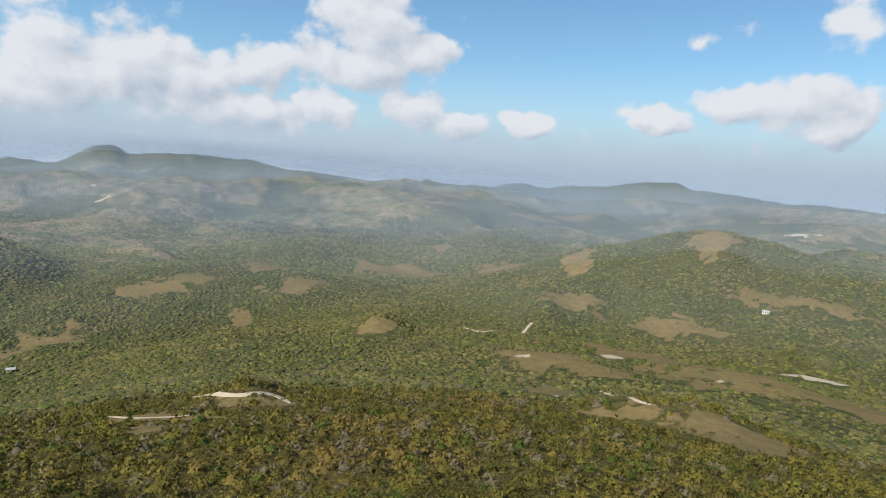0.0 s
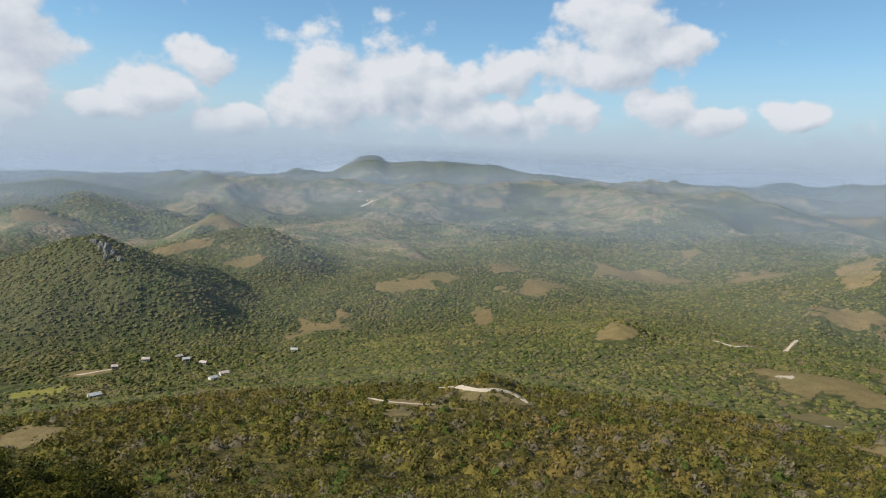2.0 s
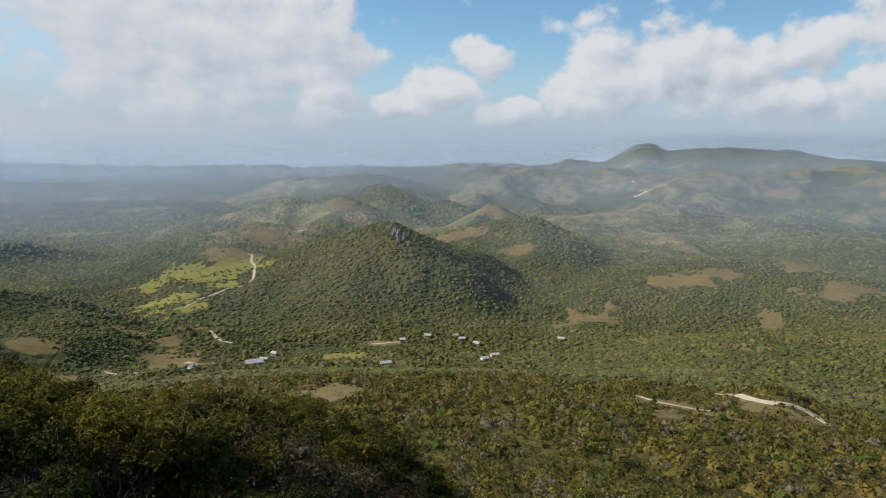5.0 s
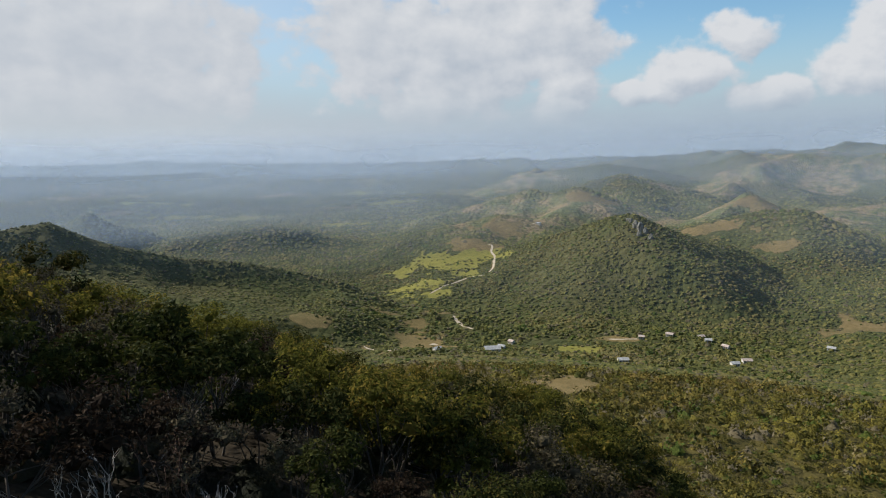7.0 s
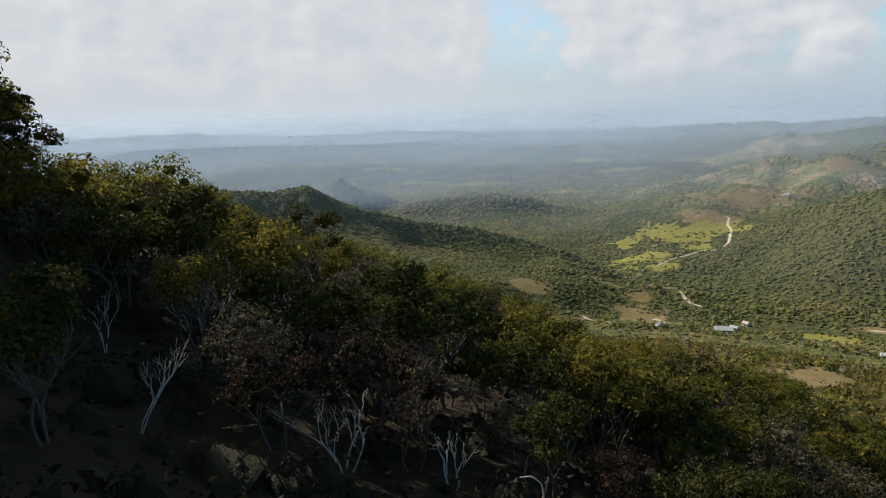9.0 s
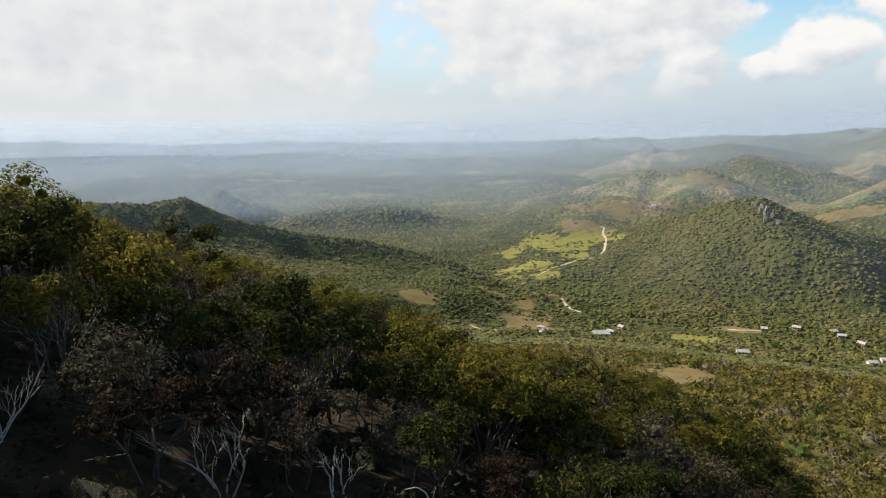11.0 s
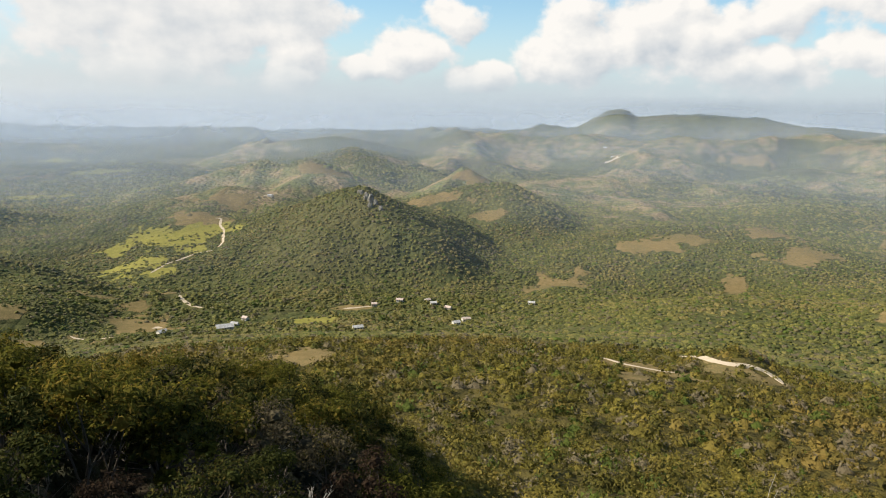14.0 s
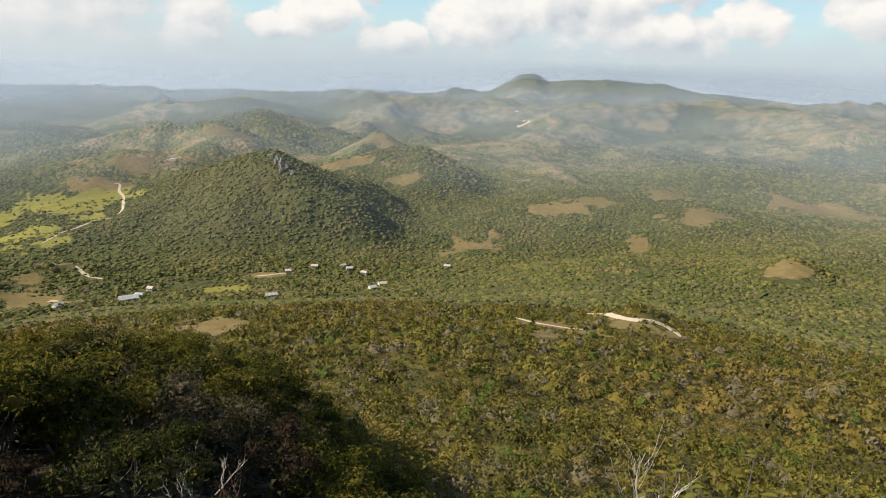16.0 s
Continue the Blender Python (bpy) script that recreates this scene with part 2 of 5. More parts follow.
spine(0.34, 25, (4, 3000, -1.9), (1.5, 3050, -1.3), (-1, 3000, -1.5), (-3, 2950, -2.2), (-6.3, 2900, -1.7), (-10.6, 2800, -2.8))
spine(0.34, 25, (-4, 2100, -4.2), (-8, 2150, -3.6), (-11, 2150, -3.3), (-14, 2100, -3.9), (-18, 2000, -4.6))
spine(0.34, 25, (-12, 3600, -1.0), (-17, 3600, -0.5), (-22, 3600, -0.7), (-28, 3500, -0.5), (-34, 3500, -0.6), (-42, 3500, -0.9))
spine(0.34, 25, (-22, 2700, -2.4), (-27, 2700, -1.9), (-31, 2700, -1.6), (-36, 2700, -1.9), (-43, 2600, -2.2))
# the round green hill
spine(0.44, 55, (-5.5, 1020, -8.4), (-7.9, 1060, -7.3), (-11.7, 1090, -6.0), (-15, 1110, -4.8), (-18.6, 1120, -4.0), (-21.3, 1130, -3.15), (-23.2, 1130, -2.8), (-26.4, 1120, -3.5), (-28.9, 1100, -4.4),
      (-31.9, 1080, -4.75), (-35.1, 1060, -5.2), (-40, 1030, -6.3), (-46, 1000, -8))
spine(0.40, 35, (-23.2, 1130, -3.2), (-24, 1000, -6.0), (-24.6, 900, -8.8))
spine(0.40, 35, (-15, 1110, -5.2), (-15.6, 980, -7.8), (-16.4, 900, -9.8))
spine(0.36, 35, (-31.9, 1080, -5.0), (-30.6, 950, -7.2), (-29, 860, -9.2))
spine(0.50, 25, (-26, 1560, -5.4), (-30.4, 1560, -4.0), (-32.5, 1560, -3.4), (-35, 1560, -3.5), (-42, 1560, -4))
# towards the lowland: the scrub spur, the pinnacle and the dark hills
spine(0.62, 10, (128, 720, -2.4), (118, 740, -3.2), (108, 760, -4.2), (99.8, 760, -5.1), (97.1, 760, -4.75), (95.8, 760, -5.5), (92.6, 760, -6.95), (87.9, 770, -8.3), (82.9, 780, -9.1), (78.9, 790, -10.1), (75, 780, -11.3))
spine(0.30, 30, (112, 640, -8.2), (100, 650, -9.0), (96, 650, -9.6), (92, 660, -11.0), (88, 670, -12.0), (83, 690, -12.6))
spine(0.90, 5, (104, 1500, -5.6), (98, 1500, -5.2), (95.8, 1500, -5.0), (94.6, 1500, -4.3), (94.2, 1500, -4.1), (93.7, 1500, -4.5), (93, 1500, -5.15), (90.6, 1480, -5.7), (88.3, 1440, -6.95), (86, 1400, -8.3))
spine(0.62, 20, (89.5, 1420, -7.3), (87.8, 1420, -6.7), (85.8, 1420, -6.45), (80.8, 1420, -6.15), (77.8, 1420, -6.55), (75.3, 1400, -7.4), (71.3, 1380, -8.0), (69, 1340, -9.2))
spine(0.55, 20, (80.8, 1420, -6.4), (78.6, 1320, -8.6), (77.4, 1250, -10.3))
spine(0.55, 20, (85.8, 1420, -6.7), (84, 1330, -8.8))
spine(0.20, 40, (104, 2500, -3.6), (96, 2500, -3.2), (88, 2550, -3.4), (82, 2500, -3.9))
spine(0.20, 40, (84, 3000, -2.5), (78, 3000, -2.2), (72, 3050, -2.3), (66, 3000, -2.8))
spine(0.25, 40, (74, 2300, -4.4), (70, 2350, -3.9), (66, 2350, -3.8), (63, 2300, -4.3))
spine(0.20, 40, (110, 3700, -1.1), (101, 3700, -1.2), (93, 3700, -1.5), (86, 3650, -1.4))


MOUNDS = []


def mound(x, y, length, width, height, turn):
    """A smooth rise of the ground: its middle, half length and half width, height, and turn in degrees."""
    MOUNDS.append((x, y, length, width, height, turn))


mound(113, 267, 32, 30, 10, -23)
mound(83, 277, 18, 20, 4, -17)
mound(-72, 250, 16, 30, 8, 16)
mound(-49, 579, 32, 45, 16, 5)
mound(283, 794, 55, 45, 14, -20)
mound(175, 792, 49, 40, 10, -12)
mound(-431, 970, 75, 70, 14, 24)
mound(-236, 982, 77, 70, 16, 14)
mound(-311, 1160, 73, 70, 18, 15)
mound(89, 448, 55, 40, 6, -11)
mound(236, 460, 63, 35, 5, -27)
mound(-185, 134, 21, 28, 3, 54)
mound(438, 786, 109, 70, 16, -29)
mound(113, 1083, 61, 60, 16, -6)
mound(153, 966, 44, 50, 10, -9)
mound(-628, 272, 41, 50, 12, 67)
mound(-386, 632, 34, 40, 8, 31)
mound(-75, 1176, 101, 90, 14, 4)
mound(-638, 168, 47, 50, 10, 75)


def smax(a, b, k):
    h = np.clip(0.5 + 0.5 * (a - b) / k, 0, 1)
    return b + (a - b) * h + k * h * (1 - h)


def folds(x, y):
    """Sharp-crested folds of hills, 0 to about 1.5."""
    wx, wy = x + 150 * fbm(x / 400 + 5, y / 400, 3), y + 150 * fbm(x / 400, y / 400 + 7, 3)
    total, c, s = 0.0, math.cos(0.6), math.sin(0.6)
    for wave, amp in ((640, 0.8), (300, 0.5), (150, 0.22), (70, 0.08)):
        total = total + amp * (1 - np.abs(2 * value_noise(wx / wave + 31, wy / wave + 12) - 1)) ** 2
        wx, wy = wx * c - wy * s, wx * s + wy * c
    return total


def raise_spines(x, y, base):
    """The land with the hills of SPINES standing on it."""
    shape = x.shape
    x, y, base = x.ravel(), y.ravel(), base.ravel().copy()
    for fall, round_, line in SPINES:
        p = np.array(line)
        reach = 2.2 * (p[:, 2].max() + 90) / fall
        m = np.nonzero((x > p[:, 0].min() - reach) & (x < p[:, 0].max() + reach) & (y > p[:, 1].min() - reach) & (y < p[:, 1].max() + reach))[0]
        if not len(m):
            continue
        px, py = x[m], y[m]
        far = math.hypot(p[0, 0], p[0, 1])
        size = 1.0 if far < 2000 else far / 2000
        gully = 1 + 0.62 * fbm(px / (150 * size) + fall * 30, py / (150 * size), 4, 0.42)
        top = np.full(len(m), -500.0)
        for a, b in zip(p, p[1:]):
            lx, ly = b[0] - a[0], b[1] - a[1]
            k = np.clip(((px - a[0]) * lx + (py - a[1]) * ly) / (lx * lx + ly * ly), 0, 1)
            d = np.hypot(px - a[0] - k * lx, py - a[1] - k * ly)
            crest = a[2] + (b[2] - a[2]) * k
            drop = fall * gully * (np.sqrt(d * d + round_ * round_) - round_)
            full = np.maximum(crest + 70, 30)
            top = np.maximum(top, crest - full * (1 - np.exp(-1.15 * drop / full)))
        base[m] = smax(base[m], top, 16.0 * size if fall < 1 else 3.0)
    return base.reshape(shape)


def land(x, y):
    """Height of the ground at x, y, in metres."""
    x, y = np.asarray(x, float), np.asarray(y, float)
    r = np.hypot(x, y) + 1e-6
    az = np.degrees(np.arctan2(-x, y))
    az = np.where(az < -70, az + 360, az)
    slope = np.interp(r, [0, 2, 4, 8, 15, 26, 40, 80, 120, 180, 240, 330, 450, 600, 720, 1500, 4950],
                      [198.4, 198.2, 196.9, 193.0, 186, 178, 169.5, 153, 139, 127, 113.5, 88, 45, 9, 0, 0, 0])
    bench = np.interp(r, [0, 2, 4, 8, 15, 26, 40, 80, 120, 180, 240, 330, 420, 520, 650, 800, 1000, 4950],
                      [198.4, 198.2, 196.9, 193.0, 186, 178, 169.5, 153, 139, 127, 113.5, 92, 72, 52, 28, 8, 0, 0])
    slope = slope + (bench - slope) * (1 - smooth(16, 34, az))
    side = np.array(SHOULDER_AND_KNOLL, float)
    top = 200 + 26 * np.tan(np.radians(np.interp(az, side[:, 0], side[:, 1]))) - 2.6
    mid = np.interp(az, [30, 60, 95, 120], [193.0, 193.6, 194.6, 196.6])
    near = np.where(r < 2, 198.4 - 0.1 * r, np.where(r < 8, 198.2 + (mid - 198.2) * (r - 2) / 6, mid + (top - mid) * np.clip((r - 8) / 18, 0, 1)))
    over = np.clip(r - 26, 0, None)
    near = near - 0.30 * over - 0.004 * over ** 2
    # Unseen knoll on the sun's side, raised to cast shade over the hollow.
    near = near + (0.30 * over + 0.004 * over ** 2 + 0.45 * np.minimum(over, 24) - 0.25 * np.clip(over - 60, 0, None)) * smooth(120, 126, az) * (1 - smooth(172, 200, az))
    left = smooth(28, 44, az) * (1 - smooth(235, 262, az))
    base = np.where(left > 0, slope + left * (np.maximum(near, slope) - slope), slope)
    # the hilltop goes on behind
    behind = smooth(175, 205, az) * (1 - smooth(235, 262, az))
    crown = 198.4 - 0.0002 * r ** 2 - 0.02 * r
    crown = np.maximum(crown, 0)
    base = base + behind * (crown - base)
    # the lowlands past the passes, and the long rise to the plateau
    low = smooth(66, 74, az + 8 * smooth(1650, 2300, r)) * (1 - smooth(118, 130, az))
    base = base - 85 * low * smooth(740, 1150, r) + 95 * low * smooth(2400, 4700, r) - 30 * (1 - smooth(-24, -10, az)) * smooth(1350, 1900, r)
    base = base + (1 - low) * smooth(1600, 3700, r) * (55 + 75 * smooth(-12, 4, az) * (1 - smooth(40, 54, az)))
    # rolling ground, rougher with distance
    wide = smooth(260, 700, r)
    roll = fbm(x / 380, y / 380, 5) * 30 * wide + (folds(x, y) - 0.75) * (32 * smooth(900, 1400, r) + 62 * smooth(1500, 2500, r)) * (1 - 0.72 * low)
    roll = roll + fbm(x / 130 + 4, y / 130, 4) * 12 * smooth(650, 1000, r) * (1 - 0.5 * low)
    roll = roll + fbm(x / 60, y / 60, 4) * (0.6 + 1.6 * smooth(40, 150, r))
    base = base + roll * (1 - 0.7 * smooth(4000, 4700, r)) + 12 * wide
    for mx, my, a, b, up, turn in MOUNDS:
        c, s = math.cos(radians(turn)), math.sin(radians(turn))
        u, v = ((x - mx) * c + (y - my) * s) / a, ((y - my) * c - (x - mx) * s) / b
        base = base + up * np.exp(-(u * u + v * v) * 1.2)
    for rc, front, back, c in RIDGES:
        ends = smooth(c[0, 0] - 2, c[0, 0] + 4, az) * (1 - smooth(c[-1, 0] - 4, c[-1, 0] + 2, az))
        el = np.interp(az, c[:, 0], c[:, 1])
        bend = rc * (1 + 0.05 * fbm(az / 9 + rc, az * 0 + 3.1, 3))
        zc = 200 + bend * (np.tan(np.radians(el)) + 0.0045 * fbm(az / 1.7 + rc * 0.37, az * 0 + 1.7, 4, 0.6))
        s = (r - bend) / np.where(r < bend, front, back)
        rib = 1 + 0.35 * fbm(az / 3.5 + rc, r / 260, 4) * np.clip(np.abs(s), 0, 1)
        h = zc * np.exp(-(s * rib) ** 2) * ends + fbm(x / 110 + 1, y / 110, 4) * 22 * np.clip(np.abs(s) * 2, 0, 1) * ends * np.exp(-s * s)
        base = np.maximum(base, h)
    return raise_spines(x, y, base)


def ground_z(x, y):
    return float(land(np.array([x]), np.array([y]))[0])


CLEARINGS = []


def clearing(kind, x, y, length, width, turn):
    """An open patch: its ground, its middle, half length and half width, and turn in degrees."""
    CLEARINGS.append((("dry_grass", "sand", "meadow").index(kind), x, y, length, width, turn))


clearing("dry_grass", -394, 886, 47.2, 31.1, 24)
clearing("dry_grass", -360, 952, 43.8, 19.4, 21)
clearing("dry_grass", -286, 1065, 38.8, 48.8, 15)
clearing("dry_grass", -219, 945, 42.7, 19.2, 13)
clearing("dry_grass", -210, 1000, 32.0, 40.2, 12)
clearing("dry_grass", -252, 822, 11.6, 36.6, 17)
clearing("dry_grass", -47, 550, 18.4, 15.7, 5)
clearing("dry_grass", -410, 677, 28.3, 32.0, 31)
clearing("dry_grass", -415, 730, 13.4, 10.1, 30)
clearing("dry_grass", -83, 1281, 75.2, 57.6, 4)
clearing("dry_grass", -64, 223, 13.3, 9.0, 16)
clearing("dry_grass", -97, 209, 10.8, 7.1, 25)
clearing("dry_grass", 85, 258, 21.4, 8.5, -18)
clearing("dry_grass", 111, 243, 24.2, 16.2, -25)
clearing("dry_grass", 64, 338, 19.0, 22.1, -11)
clearing("dry_grass", 86, 434, 42.4, 37.5, -11)
clearing("dry_grass", 172, 524, 52.7, 34.8, -18)
clearing("dry_grass", 224, 444, 59.6, 52.9, -27)
clearing("dry_grass", 182, 823, 34.7, 23.1, -12)
clearing("dry_grass", 268, 754, 36.5, 23.6, -20)
clearing("dry_grass", 308, 742, 28.6, 7.9, -23)
clearing("dry_grass", 67, 671, 29.4, 47.9, -6)
clearing("dry_grass", 445, 802, 78.7, 24.1, -29)
clearing("dry_grass", 149, 943, 29.8, 22.2, -9)
clearing("dry_grass", 134, 1276, 45.0, 43.8, -6)
clearing("dry_grass", 227, 1026, 22.9, 51.9, -12)
clearing("dry_grass", 427, 1002, 28.7, 53.3, -23)
clearing("dry_grass", 376, 650, 35.5, 4.3, -30)
clearing("dry_grass", 452, 680, 25.7, 7.5, -34)
clearing("dry_grass", 280, 392, 13.9, 36.3, -36)
clearing("dry_grass", 582, 2855, 90.2, 39.6, -12)
clearing("dry_grass", 401, 2726, 85.3, 42.7, -8)
clearing("dry_grass", 6, 1518, 47.2, 41.4, 0)
clearing("dry_grass", -270, 2249, 70.3, 14.3, 7)
clearing("dry_grass", -826, 2699, 98.2, 45.8, 17)
clearing("dry_grass", -560, 2907, 91.7, 44.8, 11)
clearing("dry_grass", -47, 2755, 95.9, 41.3, 1)
clearing("sand", 49, 295, 8.3, 3.4, -9)
clearing("sand", 62, 318, 5.4, 3.2, -11)
clearing("sand", 63, 290, 8.2, 2.4, -12)
clearing("sand", 84, 277, 6.9, 2.7, -17)
clearing("sand", 108, 261, 8.3, 1.8, -22)
clearing("sand", 200, 434, 13.0, 3.7, -25)
clearing("sand", 301, 545, 31.0, 3.8, -29)
clearing("sand", 326, 542, 20.0, 3.9, -31)
clearing("sand", 145, 503, 10.4, 3.4, -16)
clearing("sand", 81, 677, 12.3, 4.1, -7)
clearing("sand", 399, 762, 6.1, 2.0, -28)
clearing("sand", 62, 447, 5.7, 3.1, -8)
clearing("sand", 1252, 2202, 44.6, 9.4, -30)
clearing("sand", 1241, 2338, 27.9, 4.2, -28)
clearing("dry_grass", -413, 675, 21.4, 35.9, 31)
clearing("dry_grass", -412, 717, 9.8, 19.8, 30)
clearing("dry_grass", -83, 182, 8.5, 6.9, 24)
clearing("dry_grass", -74, 206, 8.2, 3.3, 20)
clearing("dry_grass", -175, 116, 5.9, 3.9, 57)
clearing("dry_grass", -654, 839, 26.1, 31.8, 38)
clearing("dry_grass", -937, 1110, 38.1, 14.5, 40)
clearing("dry_grass", -899, 1119, 27.6, 69.1, 39)
clearing("dry_grass", -768, 846, 46.0, 17.1, 42)
clearing("dry_grass", -1208, 899, 36.9, 30.1, 53)
clearing("dry_grass", -1174, 924, 34.0, 14.9, 52)
clearing("dry_grass", -1024, 595, 43.5, 32.6, 60)
clearing("dry_grass", -960, 496, 52.0, 35.2, 63)
clearing("meadow", -921, 433, 71.2, 45.8, 65)
clearing("meadow", -887, 431, 31.0, 69.4, 64)
clearing("meadow", -809, 330, 30.6, 76.5, 68)
clearing("dry_grass", -537, 229, 25.5, 63.8, 67)
clearing("dry_grass", -626, 285, 18.0, 17.1, 66)
clearing("meadow", -445, 334, 16.5, 16.7, 53)
clearing("sand", -450, 315, 5, 2.0, 50)
clearing("dry_grass", -172, 124, 13.9, 12.8, 54)
clearing("dry_grass", -415, 666, 26.1, 42.5, 32)
clearing("dry_grass", -425, 724, 13.2, 14.7, 30)
clearing("sand", -524, 230, 5.0, 8.6, 66)
clearing("dry_grass", -477, 408, 16.5, 6.3, 49)
clearing("dry_grass", -701, 874, 19.6, 8.4, 39)
clearing("dry_grass", -568, 124, 28.0, 8.7, 78)
clearing("dry_grass", -509, 223, 19.5, 23.8, 66)
clearing("dry_grass", -515, 158, 6.6, 9.4, 73)
clearing("meadow", -953, 411, 36.3, 49.4, 67)
clearing("dry_grass", -512, 160, 9.4, 13.4, 73)
clearing("dry_grass", -555, 129, 22.4, 10.0, 77)
clearing("meadow", -2200, 90, 86.7, 27.6, 88)
clearing("meadow", -2122, 290, 93.7, 58.8, 82)
clearing("dry_grass", -2172, 574, 98.3, 28.0, 75)
clearing("meadow", -2116, 780, 118.4, 22.6, 70)
clearing("dry_grass", -2299, -98, 80.5, 23.0, 92)
clearing("meadow", -2443, 41, 106.9, 18.4, 89)
clearing("dry_grass", -2689, 491, 143.5, 27.3, 80)
clearing("meadow", -2609, 813, 143.5, 20.5, 73)
clearing("meadow", -1766, 515, 64.4, 46.0, 74)
clearing("dry_grass", -503, 131, 20.5, 9.1, 75)
clearing("dry_grass", -635, 234, 26.6, 13.5, 70)
clearing("dry_grass", -556, 244, 21.3, 16.7, 66)
clearing("dry_grass", -457, 159, 12.7, 6.1, 71)
clearing("dry_grass", -451, 184, 12.8, 6.1, 68)


TRACKS = []


def track(width, *points):
    """A pale dirt track of that width along the points."""
    TRACKS.append((width, points))


track(3.23, (-98.2, 261.7), (-92.2, 258.0), (-80.6, 237.6), (-74.6, 230.3), (-67.8, 227.4), (-63.6, 230.6), (-58.1, 236.0), (-53.8, 233.0), (-50.3, 228.0))
track(3.74, (95.6, 354.3), (101.2, 345.1), (88.0, 270.1), (93.1, 263.6))
track(1.87, (-113.7, 219.2), (-98.3, 205.7), (-87.8, 207.4), (-80.3, 210.5))
track(4.25, (30.6, 649.4), (43.6, 586.7), (80.4, 674.6), (116.9, 753.9))
track(5.1, (-1143.4, 2192.8), (-1120.6, 2215.7), (-1110.5, 2231.9))
track(4.5, (-611.5, 289.7), (-576.5, 283.4), (-560.3, 287.4), (-550.9, 299.7))
track(4.0, (-949.2, 516.3), (-945.1, 523.7), (-916.6, 505.0), (-892.1, 497.9), (-831.3, 461.3), (-814.5, 445.1))
track(3.5, (-807.8, 434.1), (-809.8, 406.6), (-794.6, 372.5), (-771.5, 340.2), (-762.5, 327.4))
track(5.0, (-1023.8, 651.4), (-1014.8, 656.3), (-1014.5, 665.8))
track(4.0, (-516.9, 159.4), (-506.5, 163.6), (-495.1, 164.7))
track(4.0, (-482.6, 162.9), (-474.7, 167.3), (-466.8, 171.5))
track(9.0, (-1159.0, 2173.4), (-1145.1, 2191.9), (-1131.2, 2210.3), (-1177.3, 2323.8))
track(6.0, (-1257.8, 2353.2), (-1248.8, 2370.1))
track(3.5, (-486.6, 395.7), (-476.5, 407.7), (-469.8, 423.0))



def cover(x, y):
    """How far each kind of clearing reaches over the point: three arrays, above 0.5 inside."""
    got = [np.zeros_like(x) for _ in range(3)]
    wob = 1.35 * fbm(x / 30, y / 30, 5, 0.75)
    for kind, cx, cy, a, b, turn in CLEARINGS:
        c, s = math.cos(radians(turn)), math.sin(radians(turn))
        u, v = ((x - cx) * c + (y - cy) * s) / a, ((y - cy) * c - (x - cx) * s) / b
        d = np.sqrt(u * u + v * v)
        np.maximum(got[kind], np.clip(1.25 - 0.75 * d + wob * (d < 2), 0, 1.2), out=got[kind])
    for width, points in TRACKS:
        for (ax, ay), (bx, by) in zip(points, points[1:]):
            lx, ly = bx - ax, by - ay
            k = np.clip(((x - ax) * lx + (y - ay) * ly) / (lx * lx + ly * ly), 0, 1)
            d = np.hypot(x - ax - k * lx, y - ay - k * ly) / (0.5 * width)
            np.maximum(got[0], np.clip(1.2 - 0.6 * d + 0.2 * wob * (d < 3), 0, 1.2) * (d < 4), out=got[0])
    return got


def wooded(x, y):
    """How far woods cover the open hills, 0 to 1: pasture on some slopes, woods in the folds."""
    w = 0.55 * fbm(x / 210 + 11, y / 210 + 5, 5, 0.6) + 0.3 * fbm(x / 620 + 3, y / 620, 3) + 0.55 * (0.72 - folds(x, y))
    r, az = np.hypot(x, y), np.degrees(np.arctan2(-x, y))
    start = 1000 + 380 * (1 - smooth(2, 12, az)) + 620 * smooth(66, 72, az)
    return np.maximum(smooth(-0.12, 0.12, w + 0.10 + 0.28 * smooth(58, 68, az) * smooth(1500, 2000, r)), np.maximum(1 - smooth(start, start + 250, r), smooth(3500, 3900, r)))


# ---------------------------------------------------------------- materials
def material(name):
    m = bpy.data.materials.new(name)
    m.use_nodes = True
    return m, Nodes(m.node_tree)


def finish(n, color, rough=0.9, bump=None, translucent=0.0, spec=0.2, metal=0.0):
    p = n.put("ShaderNodeBsdfPrincipled", {"Base Color": color, "Roughness": rough, "Specular IOR Level": spec, "Metallic": metal})
    if bump is not None:
        n.join(bump, p.inputs["Normal"])
    out = p.outputs[0]
    if translucent:
        t = n.put("ShaderNodeBsdfTranslucent", {"Color": color})
        out = n.put("ShaderNodeMixShader", {0: translucent, 1: out, 2: t.outputs[0]}).outputs[0]
    n.put("ShaderNodeOutputMaterial", {0: out})


